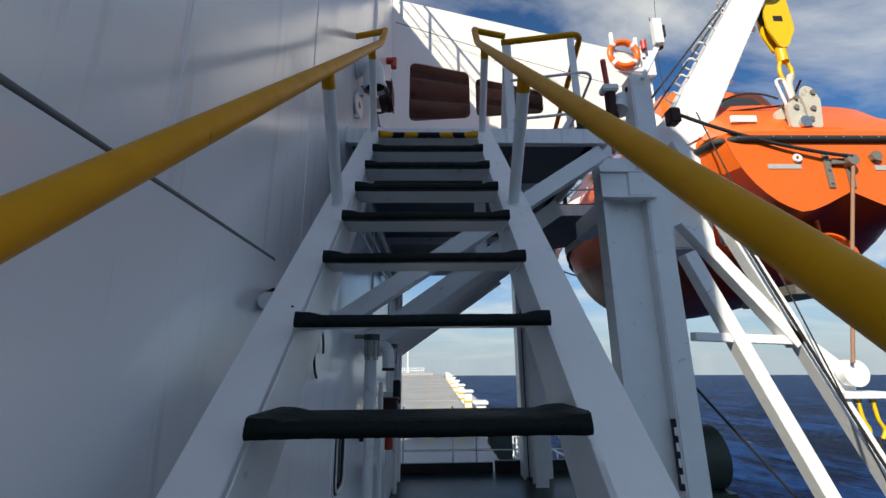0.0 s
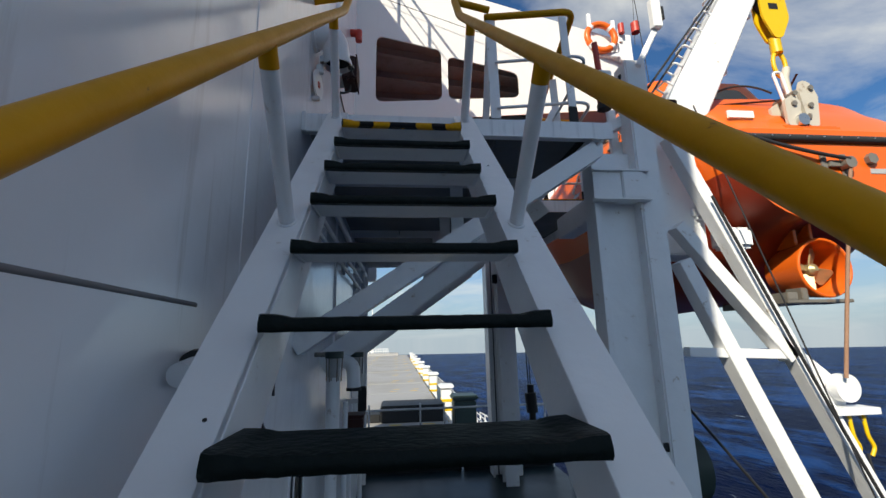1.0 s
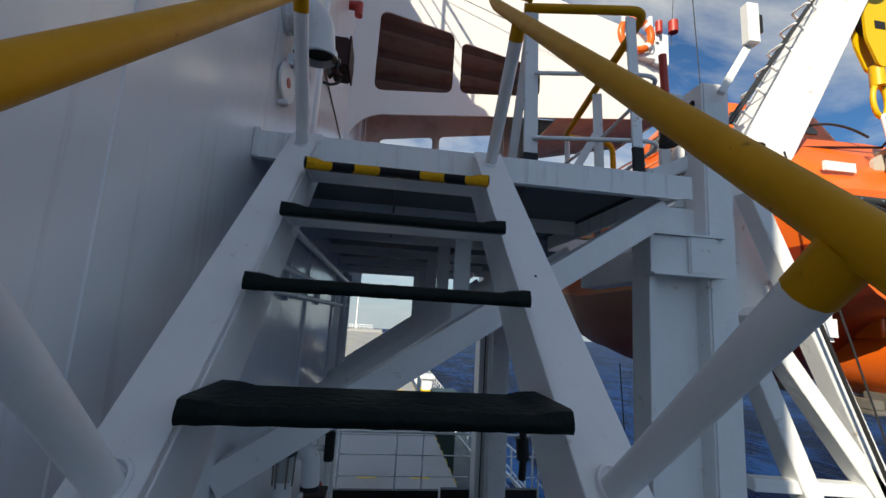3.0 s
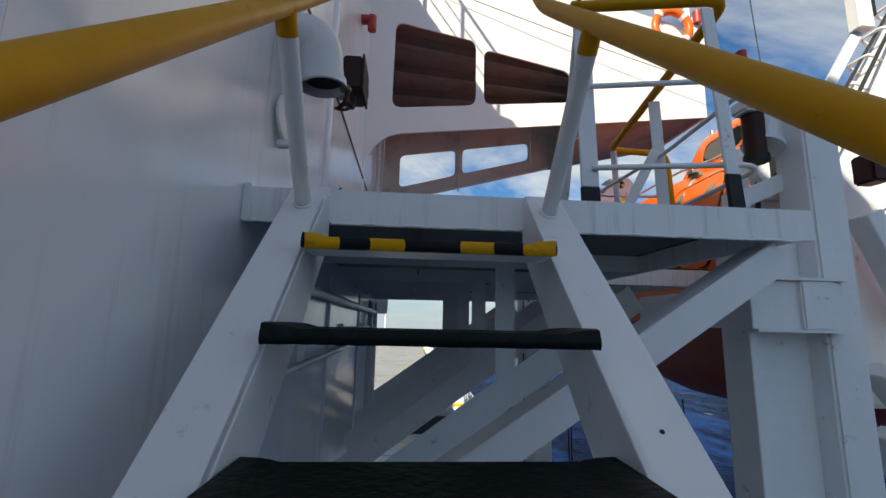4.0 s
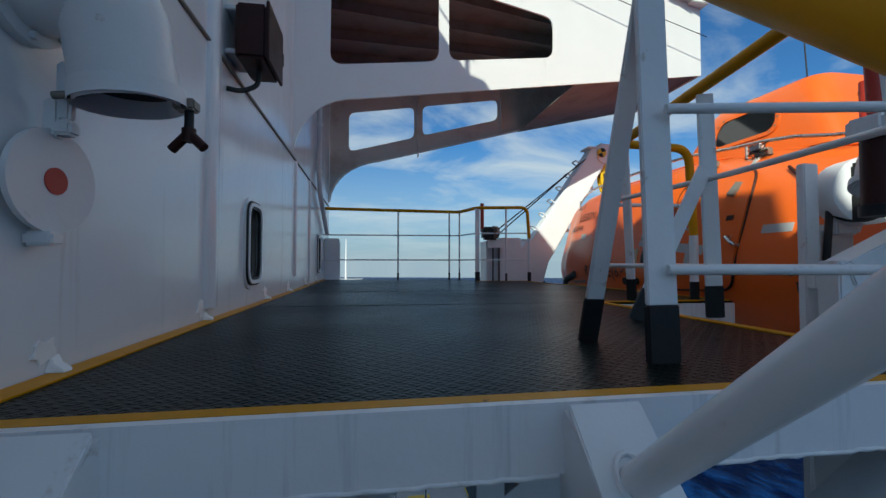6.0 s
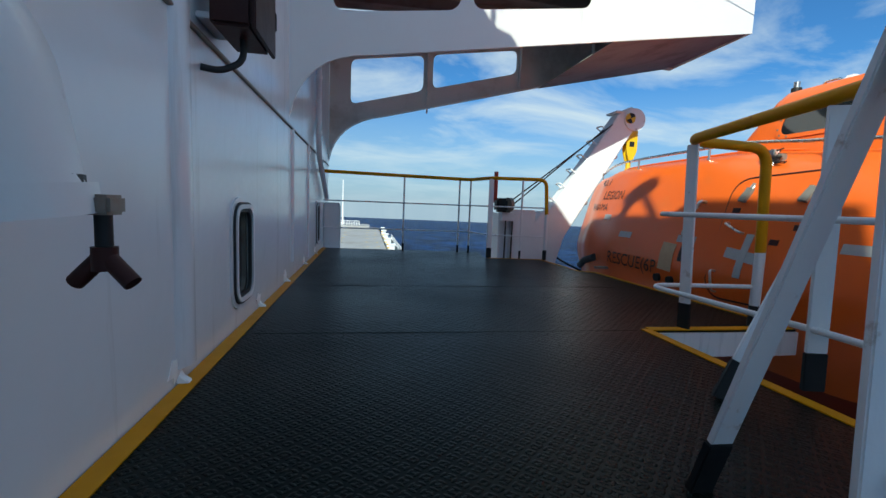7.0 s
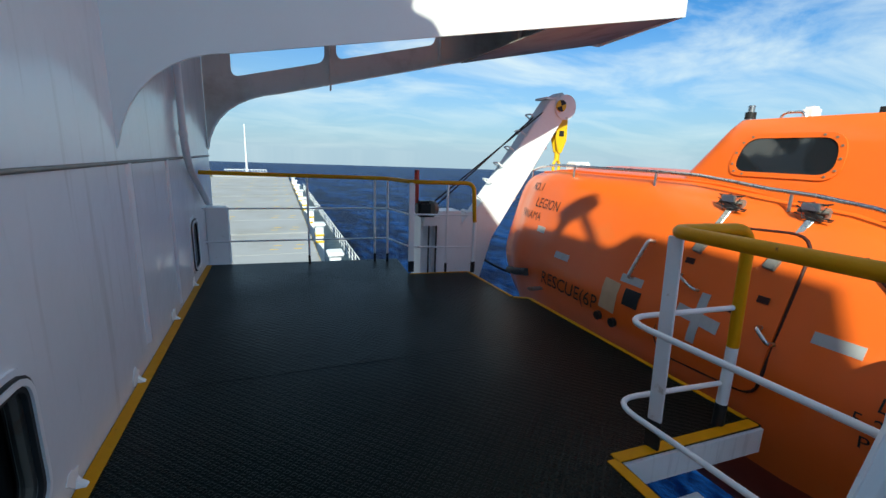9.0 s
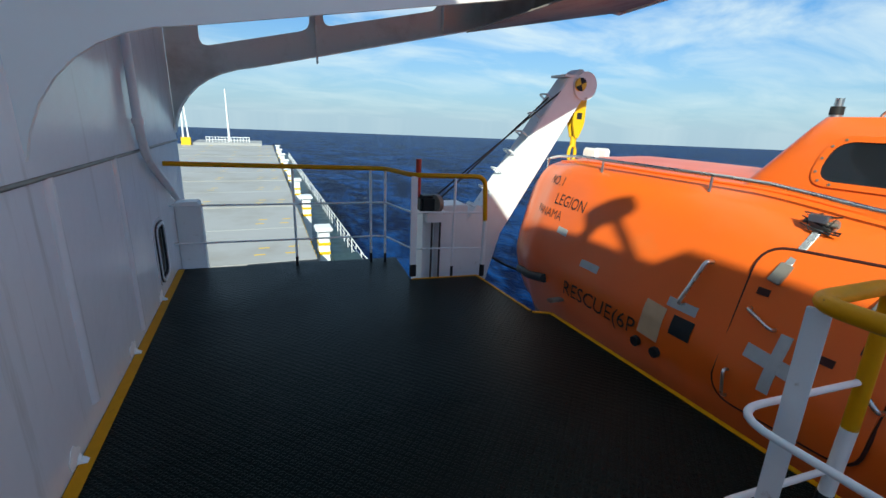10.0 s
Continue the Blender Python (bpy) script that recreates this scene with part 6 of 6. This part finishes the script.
part("lever", tubes((rounded([(WX, 3.9, -2.5), (-0.44, 3.9, -2.5), (-0.42, 3.95, -2.9)], 0.05), 0.022)), BLACK, dh, smooth=True)
lo = empty("cable_loop", "thin dark wire loop on the wall", "wire")
part("loop", tubes(([(WX + 0.015, 2.2 + 0.10 * math.cos(a), -1.75 + 0.14 * math.sin(a)) for a in [2 * math.pi * k / 14 for k in range(11)]], 0.007)), WIRE, lo, smooth=True)
ch = empty("cable_pipe", "white cable pipe under the platform edge", "pipe")
part("pipe", tubes(([(WX + 0.06, 2.9, -0.30), (WX + 0.06, 8.2, -0.34)], 0.03)), WHITE2, ch, smooth=True)

# ---- main deck and hatches ----
md = part("main_deck", boxes(((-22, -9, ZM - 0.2), (WX - 0.07, YL - 0.07, ZM)), ((-22, 8.46, ZM - 0.2), (5.7, 112, ZM)), ((2.96, -9, ZM - 0.2), (5.85, 8.46, ZM))), GREEND)
tagged(md, "dark green main deck of the ship", "deck", kind="structure")
hs2 = part("hull_side", boxes(((-22, -9, -16), (5.6, 108, ZM - 0.2))), HULLRED)
tagged(hs2, "dark red steel hull side", "hull", kind="structure")
cover = empty("hatch_cover", "pale grey steel cargo hatch cover with yellow marks", "hatch cover", "cargo hatches", at=(0, 0, 0))
part("panel", boxes(((-15.6, 0, -5.16), (2.35, 6.35, -5.0))), HATCH, cover, bevel=0.03)
part("panel", boxes(((-15.6, 6.42, -5.16), (2.35, 12.8, -5.0))), HATCH, cover, bevel=0.03)
part("coaming", boxes(((-15.3, 0.1, ZM), (2.15, 12.7, -5.17))), HATCH, cover)
mk = None
for x in (-9.0, -4.2, -0.4, 1.0):
    for y in (1.2, 7.6):
        for dx, dy in ((0, 0), (0.2, 1.1)):
            if mk is None:
                mk = part("yellow_mark", boxes(((0, 0, -4.998), (0.5, 0.15, -4.992))), YELLOWB, cover, "yellow painted deck mark")
                mk.location = (x + dx, y + dy, 0)
            else:
                o = new("yellow_mark", mk.data)
                o.parent, o.location = cover, (x + dx, y + dy, 0)
                o["label"] = "yellow painted deck mark"
dash = part("hazard_dash", boxes(((2.351, 0.4, -5.15), (2.37, 0.8, -5.01))), YELLOWB, cover, "yellow hazard dash")
for k in range(1, 15):
    o = new("hazard_dash", dash.data)
    o.parent, o.location = cover, (0, 0.8 * k, 0)
    o["label"] = "yellow hazard dash"
for k in range(1, 7):
    copy_thing(cover, pose(0, 13.25 * k, 0))
cover.location = (0, 0, 0)
cover.matrix_basis = pose(0, 0, 0)
for o in [o for o in scene.objects if o.parent is None and o.name.startswith("hatch_cover")]:
    o.location.y += 10.4
# solid black block in place of the accommodation's cast shadow on the hatch
hatch_shadow = empty("hatch_housing", "black block standing in for the house's shadow on the hatch", "housing")
bm = boxes(((-0.6, 19.6, -5.0), (2.2, 21.5, -4.3)), ((-1.9, 19.8, -5.0), (-0.6, 21.2, -4.65)))
part("body", bm, BLACK, hatch_shadow, bevel=0.05)


def stanchion(y, k):
    s = empty("hatch_post", "white steel post with yellow and black bands beside the hatches", "post", "hatch side posts", at=(3.0, y, 0))
    part("shaft", boxes(((-0.28, -0.4, ZM), (0.28, 0.4, -4.35))), WHITE2, s, bevel=0.04)
    part("head", boxes(((-0.42, -0.55, -4.349), (0.42, 0.55, -4.15))), WHITE2, s, bevel=0.04)
    part("band", boxes(*[((-0.30, -0.42, -5.6 + 0.5 * j), (0.30, 0.42, -5.45 + 0.5 * j)) for j in range(2)]), YELLOWB, s, "yellow hazard bands")
    return s


s0 = stanchion(26.5, 0)
for k, y in enumerate((36, 45, 54, 63, 72, 81, 90)):
    copy_thing(s0, pose(3.0, y, 0))
gm = empty("deck_machine", "green ventilation trunk beside the hatches", "ventilator")
part("body", boxes(((2.7, 20.2, ZM), (3.7, 21.2, -4.25))), GREENP, gm, bevel=0.06)
part("cap", boxes(((2.6, 20.1, -4.249), (3.8, 21.3, -4.05))), GREENP, gm, bevel=0.06)
mr = guard("guard_rail", "white railing along the ship's side", [(5.5, 9.0, ZM), (5.5, 104, ZM)], (1.05, 0.7, 0.36), 0.03, 0.018,
           [(5.5, 9.5 + 1.5 * i, ZM) for i in range(63)], 0.03, WHITE2, "deck railings")
gl = empty("gangway_ladder", "white gangway railing beside the hatch", "gangway")
bm = bmesh.new()
for x in (4.4, 5.1):
    beam(bm, (x, 15, -6.2), (x, 27, -6.9), 0.06, 0.12)
    for k in range(9):
        beam(bm, (x, 15 + 1.5 * k, -6.2 - 0.09 * k), (x, 15 + 1.5 * k, -5.2 - 0.09 * k), 0.05, 0.05, (1, 0, 0))
    beam(bm, (x, 15, -5.2), (x, 27, -5.9), 0.05, 0.05)
part("frame", bm, WHITE2, gl)
bow = empty("bow_mast", "white foremast with a railed platform at the bow", "mast")
part("mast", tubes(([(-5.75, 105, ZM), (-5.75, 105, 5.7)], lambda t: 0.28 - 0.16 * t)), WHITE2, bow, smooth=True)
part("platform", boxes(((-12, 100, ZM), (0.4, 110, -4.55))), HATCH, bow, bevel=0.05)
bm = bmesh.new()
for k in range(15):
    tube(bm, [(-9.6 + 0.55 * k, 101, -4.55), (-9.6 + 0.55 * k, 101, -3.5)], 0.06, 6)
for z in (-3.5, -4.0):
    tube(bm, [(-9.7, 101, z), (-1.8, 101, z)], 0.06, 6)
part("railing", bm, WHITE2, bow)
cr = empty("cargo_derrick", "white derrick frame with a yellow banded foot", "derrick")
bm = bmesh.new()
for x in (-13.4, -12.4):
    beam(bm, (x + (0.3 if x < -13 else -0.3), 100, 2.6), (x, 100, -5.0), 0.25, 0.25, (0, 1, 0))
part("leg", bm, WHITE2, cr)
part("foot", boxes(((-13.7, 99.5, ZM), (-12.1, 100.5, -3.6))), YELLOWB, cr, "yellow banded foot")
